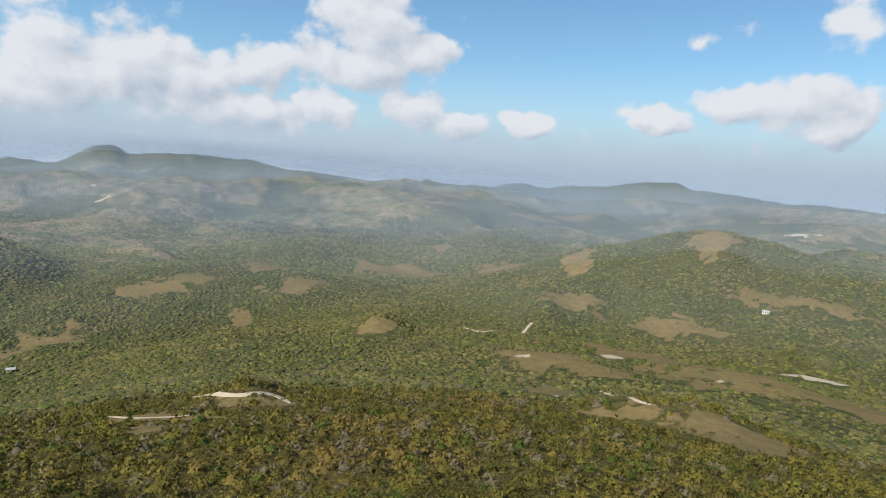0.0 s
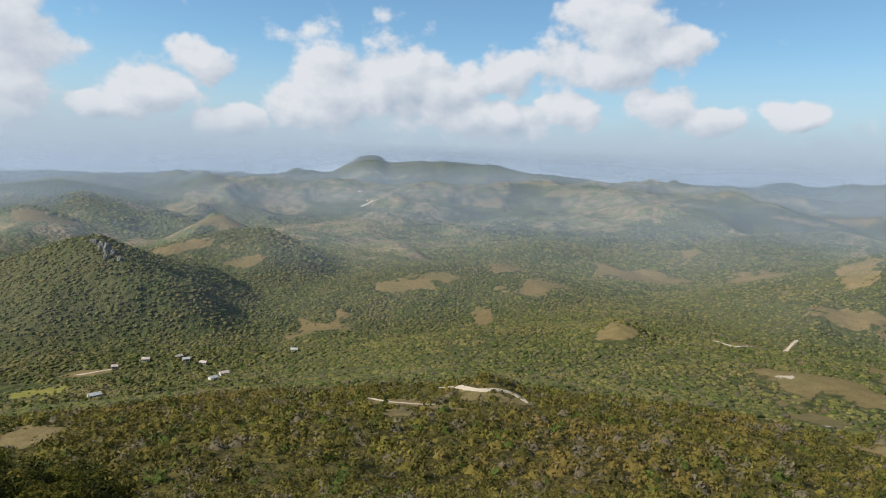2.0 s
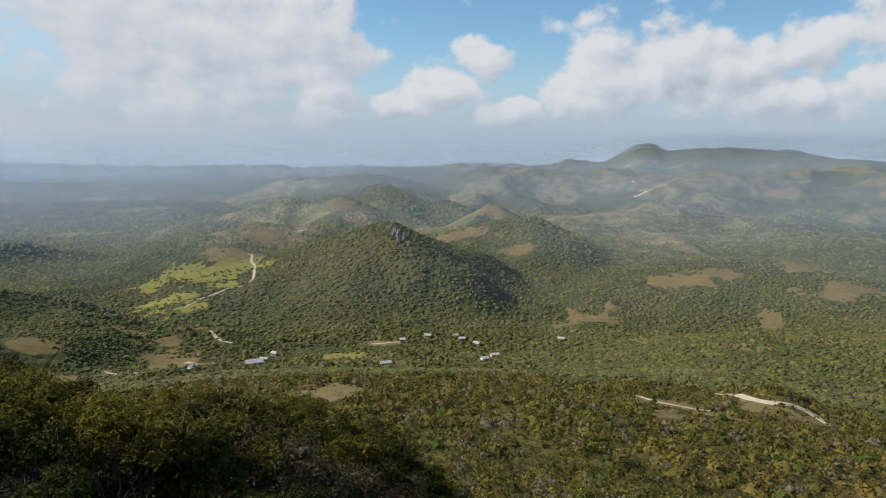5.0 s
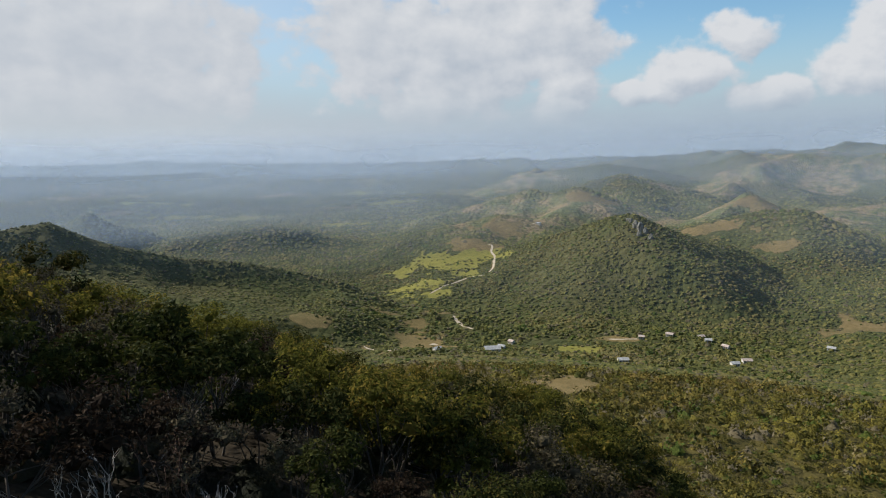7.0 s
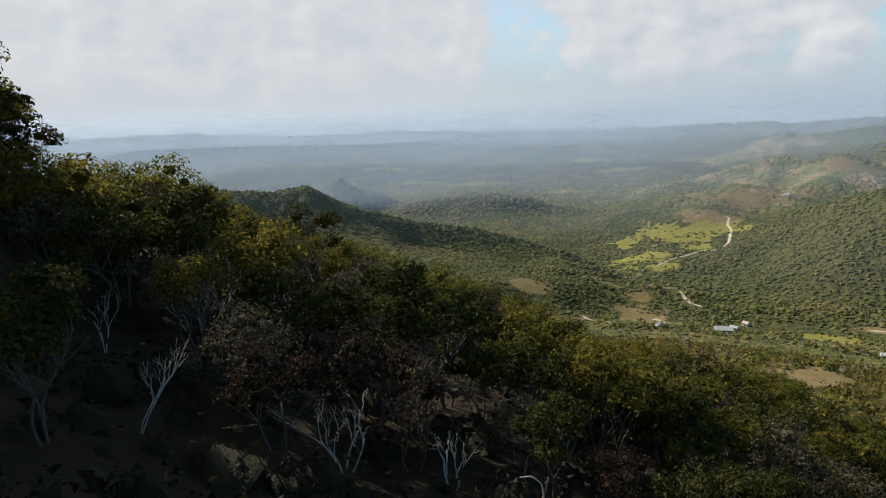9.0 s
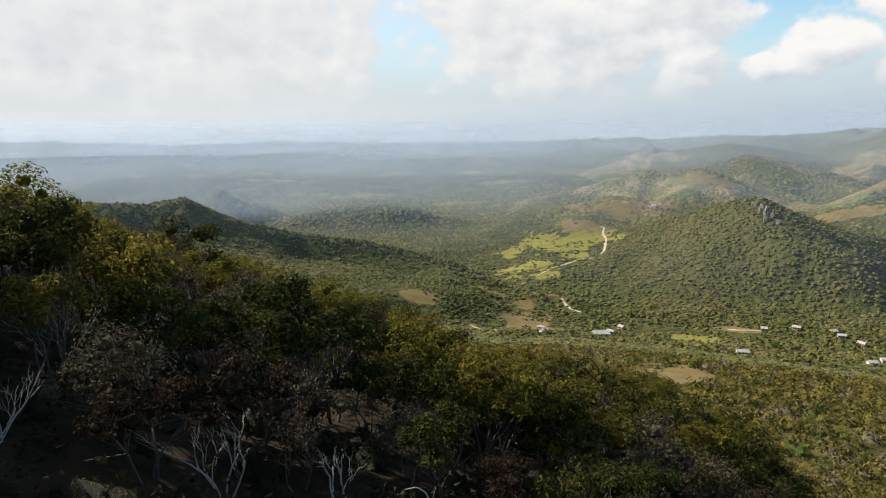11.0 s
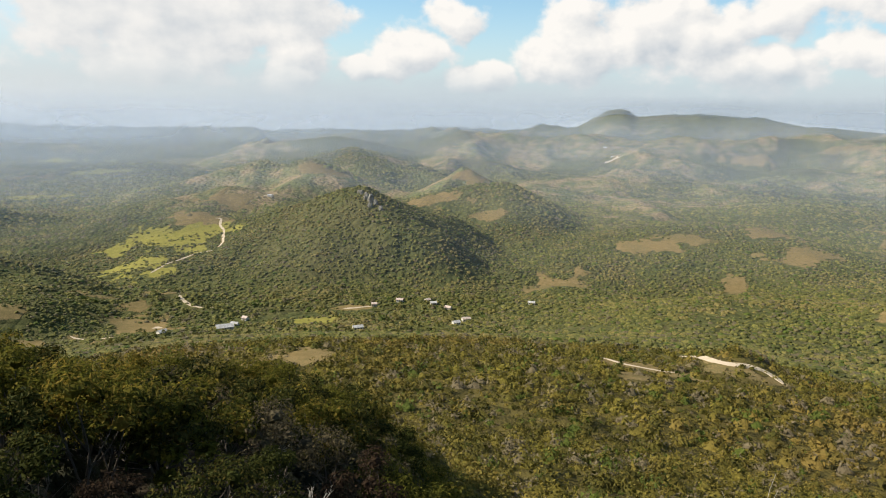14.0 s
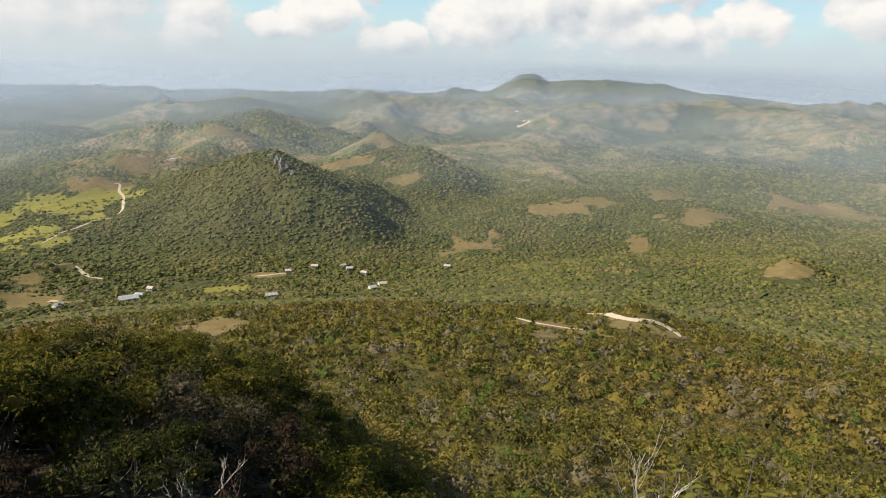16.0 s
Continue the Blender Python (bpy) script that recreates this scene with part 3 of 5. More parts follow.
def ground_material():
    m, n = material("hill_ground")
    where = n.put("ShaderNodeNewGeometry").outputs["Position"]
    flat = n.vec("MULTIPLY", where, (1, 1, 0.4))
    big, mid, fine = n.noise(flat, 0.0035, 5), n.noise(flat, 0.022, 5), n.noise(flat, 0.16, 4, 0.7)
    grain = n.noise(flat, 1.3, 3, 0.7)
    green = n.mix(n.span(mid, 0.35, 0.7), rgb(0.082, 0.088, 0.031), rgb(0.138, 0.128, 0.048))
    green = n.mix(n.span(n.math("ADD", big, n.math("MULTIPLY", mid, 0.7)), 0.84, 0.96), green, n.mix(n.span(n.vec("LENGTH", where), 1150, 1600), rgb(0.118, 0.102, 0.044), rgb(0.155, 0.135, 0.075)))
    green = n.mix(n.span(fine, 0.45, 0.75, 0.0, 0.4), green, rgb(0.030, 0.042, 0.015))
    note = n.put("ShaderNodeAttribute", attribute_name="clearing")
    attr = note.outputs["Color"]
    trees = n.math("ADD", note.outputs["Alpha"], n.math("MULTIPLY", n.math("SUBTRACT", fine, 0.5), 0.9))
    pasture = n.mix(n.span(mid, 0.36, 0.66), rgb(0.105, 0.112, 0.042), rgb(0.225, 0.165, 0.088))
    pasture = n.mix(n.span(n.math("ADD", fine, n.math("MULTIPLY", n.noise(flat, 0.05, 4, 0.6), 0.6)), 0.80, 0.92, 0.0, 0.75), pasture, rgb(0.045, 0.054, 0.018))
    green = n.mix(n.span(trees, 0.25, 0.75), pasture, n.mix(n.span(n.vec("LENGTH", where), 300, 420, 0.0, 0.55), green, rgb(0.050, 0.056, 0.020)))
    sep = n.put("ShaderNodeSeparateColor", {0: attr})
    edge = n.math("ADD", n.math("MULTIPLY", n.math("SUBTRACT", fine, 0.5), 0.55), n.math("MULTIPLY", n.math("SUBTRACT", grain, 0.5), 0.25))
    masks = [n.span(n.math("ADD", sep.outputs[k], edge), 0.42, 0.56) for k in range(3)]
    dry = n.mix(n.span(fine, 0.3, 0.75), rgb(0.150, 0.108, 0.043), rgb(0.228, 0.164, 0.074))
    dry = n.mix(n.span(n.math("ADD", grain, n.math("MULTIPLY", mid, 0.5)), 0.66, 0.90, 0, 0.8), dry, rgb(0.105, 0.095, 0.040))
    sand = n.mix(grain, rgb(0.34, 0.275, 0.19), rgb(0.48, 0.405, 0.30))
    meadow = n.mix(n.span(fine, 0.3, 0.7), rgb(0.150, 0.145, 0.030), rgb(0.215, 0.190, 0.048))
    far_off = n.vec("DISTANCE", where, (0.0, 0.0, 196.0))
    # Leaf litter round the lookout, darkened to hold the shade beneath the shrubs.
    shaded_litter = n.mix(grain, rgb(0.018, 0.014, 0.009), rgb(0.040, 0.030, 0.018))
    green = n.mix(n.span(far_off, 30, 45), shaded_litter, n.mix(n.span(far_off, 230, 380), rgb(0.078, 0.064, 0.020), green))
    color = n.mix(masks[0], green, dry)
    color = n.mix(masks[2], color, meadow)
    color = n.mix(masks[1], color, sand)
    crowns = n.put("ShaderNodeTexVoronoi", {"Vector": flat, "Scale": 0.11}).outputs[0]
    relief = n.math("ADD", n.math("MULTIPLY", crowns, -3.5), n.math("MULTIPLY", fine, 2.5))
    relief = n.math("MULTIPLY", relief, n.math("SUBTRACT", 1.0, n.math("MAXIMUM", masks[0], n.math("MAXIMUM", masks[1], masks[2]))))
    relief = n.math("ADD", relief, n.math("MULTIPLY", grain, 0.25))
    bump = n.put("ShaderNodeBump", {"Strength": 0.8, "Distance": 1.0, "Height": relief}).outputs[0]
    finish(n, color, 0.95, bump, spec=0.05)
    return m


def foliage_material(name, dark, light, dry, grain, translucent=0.2, bare=None):
    """Leaves: mottled at leaf-clump size, each plant with its own tint, browner in dry stretches."""
    m, n = material(name)
    tint = n.put("ShaderNodeAttribute", attribute_name="tint").outputs["Fac"]
    where = n.put("ShaderNodeNewGeometry").outputs["Position"]
    stretch = n.noise(where, 0.011, 4)
    mottle = n.noise(where, grain, 4, 0.7)
    stand_ = n.math("MULTIPLY", n.math("SUBTRACT", n.noise(where, 0.075, 4, 0.65), 0.5), 1.9)
    color = n.mix(n.math("ADD", n.math("SUBTRACT", n.math("ADD", n.math("MULTIPLY", mottle, 2.0), n.math("MULTIPLY", tint, 1.0)), 1.06), stand_, clamp=True), dark, light)
    color = n.mix(n.span(n.math("ADD", n.math("MULTIPLY", tint, 0.30), n.math("MULTIPLY", stretch, 1.25)), 0.72, 1.10), color, dry)
    if bare is not None:
        color = n.mix(n.span(tint, 0.87, 0.90, 0.0, 0.85), color, n.mix(mottle, rgb(*[0.5 * v for v in bare]), rgb(*bare)))
        color = n.mix(n.span(tint, 0.09, 0.06, 0.0, 0.75), color, n.mix(mottle, rgb(0.030, 0.052, 0.008), rgb(0.125, 0.165, 0.026)))
    bump = n.put("ShaderNodeBump", {"Strength": 0.9, "Distance": 0.6 / grain, "Height": mottle}).outputs[0]
    finish(n, color, 0.75, bump, translucent, 0.15)
    return m


GROUND = ground_material()
SHRUB = foliage_material("shrub_leaves", rgb(0.056, 0.052, 0.011), rgb(0.200, 0.168, 0.028), rgb(0.190, 0.132, 0.034), 2.2, bare=(0.20, 0.165, 0.105))
# Undergrowth leaves coloured nearly black, in place of the shade between shrubs.
UNDER_SHADED = foliage_material("shaded_undergrowth_leaves", rgb(0.009, 0.011, 0.005), rgb(0.026, 0.028, 0.009), rgb(0.035, 0.024, 0.013), 6.0)
WOOD = foliage_material("wood_leaves", rgb(0.068, 0.075, 0.022), rgb(0.190, 0.177, 0.045), rgb(0.195, 0.158, 0.054), 0.8, bare=(0.15, 0.125, 0.075))

# ---------------------------------------------------------------- ground sheet
AZ = np.concatenate([np.arange(-44, 122, 0.35), np.arange(122, 316, 2.5)])
RAD = np.concatenate([[0.6], np.exp(np.arange(math.log(1.5), math.log(600), 0.03)), np.exp(np.arange(math.log(600), math.log(4950), 0.0105)), [4950]])


def ground_sheet():
    a, r = np.meshgrid(np.radians(AZ), RAD, indexing="ij")
    x, y = -r * np.sin(a), r * np.cos(a)
    z = land(x, y)
    na, nr = x.shape
    verts = np.stack([x, y, z], -1).reshape(-1, 3)
    i, j = np.meshgrid(np.arange(na), np.arange(nr - 1), indexing="ij")
    k = (i + 1) % na
    faces = np.stack([i * nr + j, k * nr + j, k * nr + j + 1, i * nr + j + 1], -1).reshape(-1, 4)[:, ::-1]
    verts = np.vstack([verts, [[0, 0, 198.4]]])
    hub = len(verts) - 1
    fan = [(hub, ((q + 1) % na) * nr, q * nr) for q in range(na)][::1]
    me = bpy.data.meshes.new("ground")
    loops = np.concatenate([faces.ravel(), np.array(fan)[:, ::-1].ravel()])
    sizes = np.concatenate([np.full(len(faces), 4), np.full(len(fan), 3)])
    me.vertices.add(len(verts)), me.loops.add(len(loops)), me.polygons.add(len(sizes))
    me.vertices.foreach_set("co", verts.ravel())
    me.loops.foreach_set("vertex_index", loops.astype(np.int32))
    me.polygons.foreach_set("loop_start", np.concatenate([[0], np.cumsum(sizes)[:-1]]).astype(np.int32))
    me.polygons.foreach_set("use_smooth", np.ones(len(sizes), bool))
    me.update(calc_edges=True)
    d, s, g = cover(verts[:, 0], verts[:, 1])
    col = np.stack([d, s, g, wooded(verts[:, 0], verts[:, 1])], -1).astype(np.float32)
    me.attributes.new("clearing", "FLOAT_COLOR", "POINT").data.foreach_set("color", col.ravel())
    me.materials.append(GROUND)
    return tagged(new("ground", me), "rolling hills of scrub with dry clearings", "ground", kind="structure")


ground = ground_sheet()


def sheet_z(x, y):
    """Heights of the ground sheet's facets at the points."""
    az, r = np.degrees(np.arctan2(-x, y)), np.hypot(x, y)
    i = np.clip(np.searchsorted(AZ, az) - 1, 0, len(AZ) - 2)
    j = np.clip(np.searchsorted(RAD, r) - 1, 0, len(RAD) - 2)
    fa, fr = (az - AZ[i]) / (AZ[i + 1] - AZ[i]), (r - RAD[j]) / (RAD[j + 1] - RAD[j])

    def corner(p, q):
        return land(-RAD[q] * np.sin(np.radians(AZ[p])), RAD[q] * np.cos(np.radians(AZ[p])))

    return (corner(i, j) * (1 - fr) + corner(i, j + 1) * fr) * (1 - fa) + (corner(i + 1, j) * (1 - fr) + corner(i + 1, j + 1) * fr) * fa


def sand_material():
    m, n = material("pale_dirt")
    where = n.put("ShaderNodeNewGeometry").outputs["Position"]
    grain, rut = n.noise(where, 1.3, 4, 0.7), n.noise(where, 0.18, 4)
    color = n.mix(grain, rgb(0.36, 0.29, 0.20), rgb(0.52, 0.44, 0.33))
    color = n.mix(n.span(rut, 0.5, 0.75, 0, 0.6), color, rgb(0.24, 0.18, 0.11))
    finish(n, color, 0.95, n.put("ShaderNodeBump", {"Strength": 0.6, "Distance": 0.3, "Height": grain}).outputs[0], spec=0.05)
    return m


SAND = sand_material()


def dirt_track(width, points, seed):
    """A worn track that follows the ground, wider and narrower along its way."""
    rnd = random.Random(seed)
    line = []
    for (ax, ay), (bx, by) in zip(points, points[1:]):
        n = max(2, int(math.hypot(bx - ax, by - ay) / 2.5))
        line += [(ax + (bx - ax) * k / n, ay + (by - ay) * k / n) for k in range(n)]
    line.append(points[-1])
    for _ in range(3):
        line = [line[0]] + [((a[0] + 2 * b[0] + c[0]) / 4, (a[1] + 2 * b[1] + c[1]) / 4) for a, b, c in zip(line, line[1:], line[2:])] + [line[-1]]
    verts, faces = [], []
    wide = width * 0.5
    for k, (x, y) in enumerate(line):
        ax, ay = line[max(k - 1, 0)]
        bx, by = line[min(k + 1, len(line) - 1)]
        length = math.hypot(bx - ax, by - ay) + 1e-6
        sx, sy = -(by - ay) / length, (bx - ax) / length
        wide += 0.35 * (width * rnd.uniform(0.15, 0.8) - wide)
        taper = min(1.0, 0.25 + 0.4 * k, 0.25 + 0.4 * (len(line) - 1 - k))
        for side, lift in ((-1, -0.25), (-0.8, 0.16), (0, 0.12), (0.8, 0.16), (1, -0.25)):
            px, py = x + sx * side * wide * taper, y + sy * side * wide * taper
            verts.append((px, py, lift))
    for k in range(len(line) - 1):
        faces += [(k * 5 + q, k * 5 + q + 1, k * 5 + q + 6, k * 5 + q + 5) for q in range(4)]
    verts = np.array(verts)
    verts[:, 2] += sheet_z(verts[:, 0], verts[:, 1])
    me = bpy.data.meshes.new("dirt_track")
    me.from_pydata([tuple(v) for v in verts], [], faces)
    me.materials.append(SAND)
    return tagged(new("dirt_track", me), "pale dirt track worn across the hillside", "track", kind="structure")


for seed, (width, points) in enumerate(TRACKS):
    if len(points) > 1:
        dirt_track(width, points, seed)


# ---------------------------------------------------------------- scrub and woods
def leaf_mesh(name, centres, sizes, tints, count, leaf, mat, seed, flat=0.75):
    """One mesh of many crowns: at each centre, count small leaf clumps set through a dome of that size."""
    g = np.random.default_rng(seed)
    n = len(centres)
    d = g.normal(size=(n, count, 3))
    d /= np.linalg.norm(d, axis=-1, keepdims=True)
    d[..., 2] = np.abs(d[..., 2]) * 1.1 - 0.2
    lump = 1 + 0.42 * np.sin(d @ np.array([5.1, 2.3, 3.7]) + g.random((n, 1)) * 6.3)
    rad = (0.55 + 0.45 * g.random((n, count))) * lump
    at = centres[:, None] + d * (rad * sizes[:, None])[..., None] * np.array([1, 1, flat])
    u = g.normal(size=(n, count, 3)) + 0.2
    u -= d * (u * d).sum(-1, keepdims=True) * 0.7
    u /= np.linalg.norm(u, axis=-1, keepdims=True)
    v = np.cross(u, d + 0.3 * g.normal(size=d.shape))
    v /= np.linalg.norm(v, axis=-1, keepdims=True) + 1e-6
    size = (leaf * sizes)[:, None] * (0.6 + 0.8 * g.random((n, count)))
    u, v = u * size[..., None], v * (size * 0.75)[..., None]
    w = np.cross(u, v)
    w = w / (np.linalg.norm(w, axis=-1, keepdims=True) + 1e-9) * size[..., None] * 0.35
    shard = np.stack([at - u * 1.1 - v * 0.55, at + u * 1.0 - v * 0.7 - w, at + u * 0.2 + v * 1.15], 2).reshape(-1, 3)
    me = bpy.data.meshes.new(name)
    q = len(shard) // 3
    me.vertices.add(q * 3), me.loops.add(q * 3), me.polygons.add(q)
    me.vertices.foreach_set("co", shard.ravel().astype(np.float32))
    me.loops.foreach_set("vertex_index", np.arange(q * 3, dtype=np.int32))
    me.polygons.foreach_set("loop_start", np.arange(0, q * 3, 3, dtype=np.int32))
    me.update(calc_edges=True)
    me.attributes.new("tint", "FLOAT", "POINT").data.foreach_set("value", np.repeat(tints, count * 3).astype(np.float32))
    me.materials.append(mat)
    return me


def dome_mesh(name, centres, sizes, tints, sides, rings, mat, seed, high=0.95, rounded=True):
    """One mesh of many uneven crowns, each a dented dome of its own shape."""
    g = np.random.default_rng(seed)
    n = len(centres)
    levels = np.linspace(-0.15, 0.82 if rings != 2 else 0.74, rings)
    ring = []
    turn = g.random((n, 1)) * 6.28
    for k, lv in enumerate(levels):
        a = turn + (np.arange(sides) + 0.5 * (k % 2)) * 2 * np.pi / sides + 0.35 * (g.random((n, sides)) - 0.5)
        rad = np.sqrt(1 - min(max(lv, 0), 1) ** 2) * (0.72 + 0.56 * g.random((n, sides)))
        z = high * (lv + 0.30 * (g.random((n, sides)) - 0.5))
        ring.append(np.stack([np.cos(a) * rad, np.sin(a) * rad, z], -1))
    tip = np.concatenate([0.4 * (g.random((n, 2)) - 0.5), high * (0.85 + 0.35 * g.random((n, 1)))], 1)[:, None]
    local = np.concatenate(ring + [tip], 1)
    tri = []
    for k in range(rings - 1):
        for q in range(sides):
            w = (q + 1) % sides
            lo, hi = k * sides, (k + 1) * sides
            if k % 2 == 0:
                tri += [(lo + q, lo + w, hi + q), (lo + w, hi + w, hi + q)]
            else:
                tri += [(lo + q, lo + w, hi + w), (lo + q, hi + w, hi + q)]
    last = (rings - 1) * sides
    if sides == 4 and rings == 2:
        local, tri, per = local[:, :8], tri + [(4, 5, 6), (4, 6, 7)], 8
    else:
        tri, per = tri + [(last + q, last + (q + 1) % sides, rings * sides) for q in range(sides)], rings * sides + 1
    verts = (centres[:, None] + local * sizes[:, None, None]).reshape(-1, 3)
    faces = (np.arange(n)[:, None, None] * per + np.array(tri)[None]).reshape(-1, 3)
    me = bpy.data.meshes.new(name)
    m = len(faces)
    me.vertices.add(len(verts)), me.loops.add(m * 3), me.polygons.add(m)
    me.vertices.foreach_set("co", verts.ravel().astype(np.float32))
    me.loops.foreach_set("vertex_index", faces.ravel().astype(np.int32))
    me.polygons.foreach_set("loop_start", np.arange(0, m * 3, 3, dtype=np.int32))
    me.polygons.foreach_set("use_smooth", np.full(m, rounded))
    me.update(calc_edges=True)
    me.attributes.new("tint", "FLOAT", "POINT").data.foreach_set("value", np.repeat(tints, per).astype(np.float32))
    me.materials.append(mat)
    return me


def scatter(r0, r1, spacing, seed, az0=-42, az1=121):
    """Points over the ring sector, with clearings left open: x, y."""
    g = np.random.default_rng(seed)
    area = radians(az1 - az0) / 2 * (r1 ** 2 - r0 ** 2)
    n = int(area / spacing ** 2)
    r = np.sqrt(g.uniform(r0 ** 2, r1 ** 2, n))
    a = np.radians(g.uniform(az0, az1, n))
    x, y = -r * np.sin(a), r * np.cos(a)
    d, s, m = cover(x, y)
    keep = (np.maximum(d, np.maximum(s, m)) + np.where(r < 300, 0.16, 0.24) * g.normal(size=n) < 0.47) | ((g.random(n) < np.where(r < 300, 0.2, 0.07)) & (s < 0.4))
    thin = fbm(x / 70 + 3, y / 70, 4) + 0.55 * g.random(n) > -0.12 - 0.3 * smooth(600, 750, r)
    keep &= thin
    keep &= (r < 560) | (wooded(x, y) + 0.5 * g.random(n) > 0.55)
    # low growth only beside the tracks, so that they lie open
    if r1 > 130 and r0 < 1300:
        for step in ((4.0, 8.0) if r0 < 300 else (7.0, 16.0)):
            ahead = cover(x * (1 + step / r), y * (1 + step / r))
            keep &= (np.maximum(ahead[0] * 0.8, ahead[1]) < 0.5) | (g.random(n) < 0.14)
    return x[keep], y[keep], g


def canopy(name, label, r0, r1, spacing, size, sides, rings, mat, seed, leaves=0, leaf=0.2, az0=-42, az1=121):
    """Crowns over the ring of land from r0 to r1; leaves: clumps that break up each crown's outline."""
    x, y, g = scatter(r0, r1, spacing, seed, az0, az1)
    s = size * (0.5 + 1.9 * g.random(len(x)) ** 4 if r0 < 300 else 0.6 + 1.0 * g.random(len(x)) ** 2.5)
    if r0 >= 300:
        # lower scrub on the dry spur towards the lowland
        s = s * (1 - 0.35 * smooth(70, 80, np.degrees(np.arctan2(-x, y))) * (1 - smooth(900, 1100, np.hypot(x, y))))
    c = np.stack([x, y, land(x, y)], -1)
    tint = g.random(len(x))
    tagged(new(name, dome_mesh(name, c, s * (0.72 if leaves > 6 else 1.0), tint, sides, rings, mat, seed + 1, 0.8 if r0 < 300 else 0.66, r0 < 290 or r0 > 1000)), label, "vegetation", kind="stuff")
    if leaves:
        me = leaf_mesh(name, c + s[:, None] * np.array([0, 0, 0.2]), s, tint, leaves, leaf, mat, seed + 2, 0.8)
        tagged(new(name + "_sprays", me), label, "vegetation", kind="stuff")


canopy("undergrowth", "low tangled undergrowth, darkened for the shade between the shrubs", 6, 34, 0.72, 0.42, 5, 1, UNDER_SHADED, 61, 52, 0.085, 34, 121)
canopy("near_scrub", "olive and browned scrub just below the lookout", 30, 66, 1.5, 1.15, 5, 1, SHRUB, 81, 145, 0.07, -38, 104)
canopy("hillside_scrub", "olive-green and browned scrub on the slope below", 66, 130, 1.7, 1.25, 5, 1, SHRUB, 11, 62, 0.106, -38, 100)
canopy("slope_scrub", "dense olive-green scrub on the hillside", 130, 300, 2.3, 1.55, 5, 1, SHRUB, 21, 25, 0.16, -38, 88)
canopy("valley_woods", "green woods on the valley floor", 300, 620, 2.75, 1.75, 4, 2, WOOD, 31, 0, 0.4, -38, 100)
canopy("village_trees", "taller dark green trees among the houses", 400, 720, 10.5, 3.4, 6, 2, WOOD, 91, 12, 0.3, 36, 72)
canopy("hill_woods", "green woods on the hills across the valley", 620, 1080, 3.7, 2.15, 4, 2, WOOD, 41, 0, 0.55, -38, 103)
canopy("ridge_woods", "green woods on the ridges beyond the valley", 1080, 1500, 5.6, 3.6, 5, 1, WOOD, 71, 0, 0.5, -38, 103)
canopy("far_woods", "distant green woods on the hills", 1500, 2400, 10, 5.4, 4, 1, WOOD, 51, 0, 0.5, -38, 103)


# ---------------------------------------------------------------- haze
def haze_material(name, density, lowland):
    m, n = material(name)
    uv = n.put("ShaderNodeUVMap", uv_map="veil").outputs[0]
    v = n.put("ShaderNodeSeparateXYZ", {0: uv}).outputs[1]
    where = n.put("ShaderNodeNewGeometry").outputs["Position"]
    drift = n.noise(n.vec("MULTIPLY", where, (1, 1, 2.5)), 0.0022, 4)
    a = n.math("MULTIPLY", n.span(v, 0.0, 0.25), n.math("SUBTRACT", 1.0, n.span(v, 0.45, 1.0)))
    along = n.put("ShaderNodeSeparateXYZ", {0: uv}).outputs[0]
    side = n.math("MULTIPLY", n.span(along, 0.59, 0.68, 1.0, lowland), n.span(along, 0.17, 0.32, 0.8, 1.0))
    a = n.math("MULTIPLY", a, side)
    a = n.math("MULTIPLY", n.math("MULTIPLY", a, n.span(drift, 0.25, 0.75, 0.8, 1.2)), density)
    # Brighter tint over the lowland, painted for haze glowing towards the sun.
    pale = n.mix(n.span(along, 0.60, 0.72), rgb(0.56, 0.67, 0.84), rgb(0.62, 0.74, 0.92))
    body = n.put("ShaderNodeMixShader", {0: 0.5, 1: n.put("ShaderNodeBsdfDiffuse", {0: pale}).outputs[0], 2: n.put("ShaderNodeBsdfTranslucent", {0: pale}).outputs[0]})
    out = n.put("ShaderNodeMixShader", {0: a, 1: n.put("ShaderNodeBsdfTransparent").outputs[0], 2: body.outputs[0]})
    n.put("ShaderNodeOutputMaterial", {0: out.outputs[0]})
    return m


def haze_veil(r, top, density, lean, lowland):
    """A leaning translucent sheet that stands in for haze at that distance, from the ground up; lowland: how much
    thicker over the plain.
    """
    az = np.arange(-70, 146, 1.0)
    levels = np.linspace(0, 1, 9)
    verts, faces, uvs = [], [], []
    a_rad = np.radians(np.concatenate([np.arange(az[0] - 9, az[0]), az, np.arange(az[-1] + 1, az[-1] + 10)]))
    low = land(-r * np.sin(a_rad), r * np.cos(a_rad))
    kernel = np.exp(-(np.arange(-9, 10) / 4.5) ** 2)
    foot = np.convolve(low, kernel / kernel.sum(), "valid") - 8
    for a, f in zip(az, foot):
        for v in levels:
            out = r + lean * v * (top - f)
            verts.append((-out * math.sin(radians(a)), out * math.cos(radians(a)), f + v * (top - f)))
    nl = len(levels)
    for i in range(len(az) - 1):
        for j in range(nl - 1):
            faces.append((i * nl + j, (i + 1) * nl + j, (i + 1) * nl + j + 1, i * nl + j + 1))
    me = bpy.data.meshes.new("haze_veil")
    me.from_pydata(verts, [], faces)
    layer = me.uv_layers.new(name="veil")
    for loop in me.loops:
        layer.data[loop.index].uv = (loop.vertex_index // nl / len(az), float(levels[loop.vertex_index % nl]))
    me.materials.append(haze_material("haze", density, lowland))
    return tagged(new("haze_veil", me), "translucent sheet standing in for pale haze over the far valley", "haze", kind="stuff")


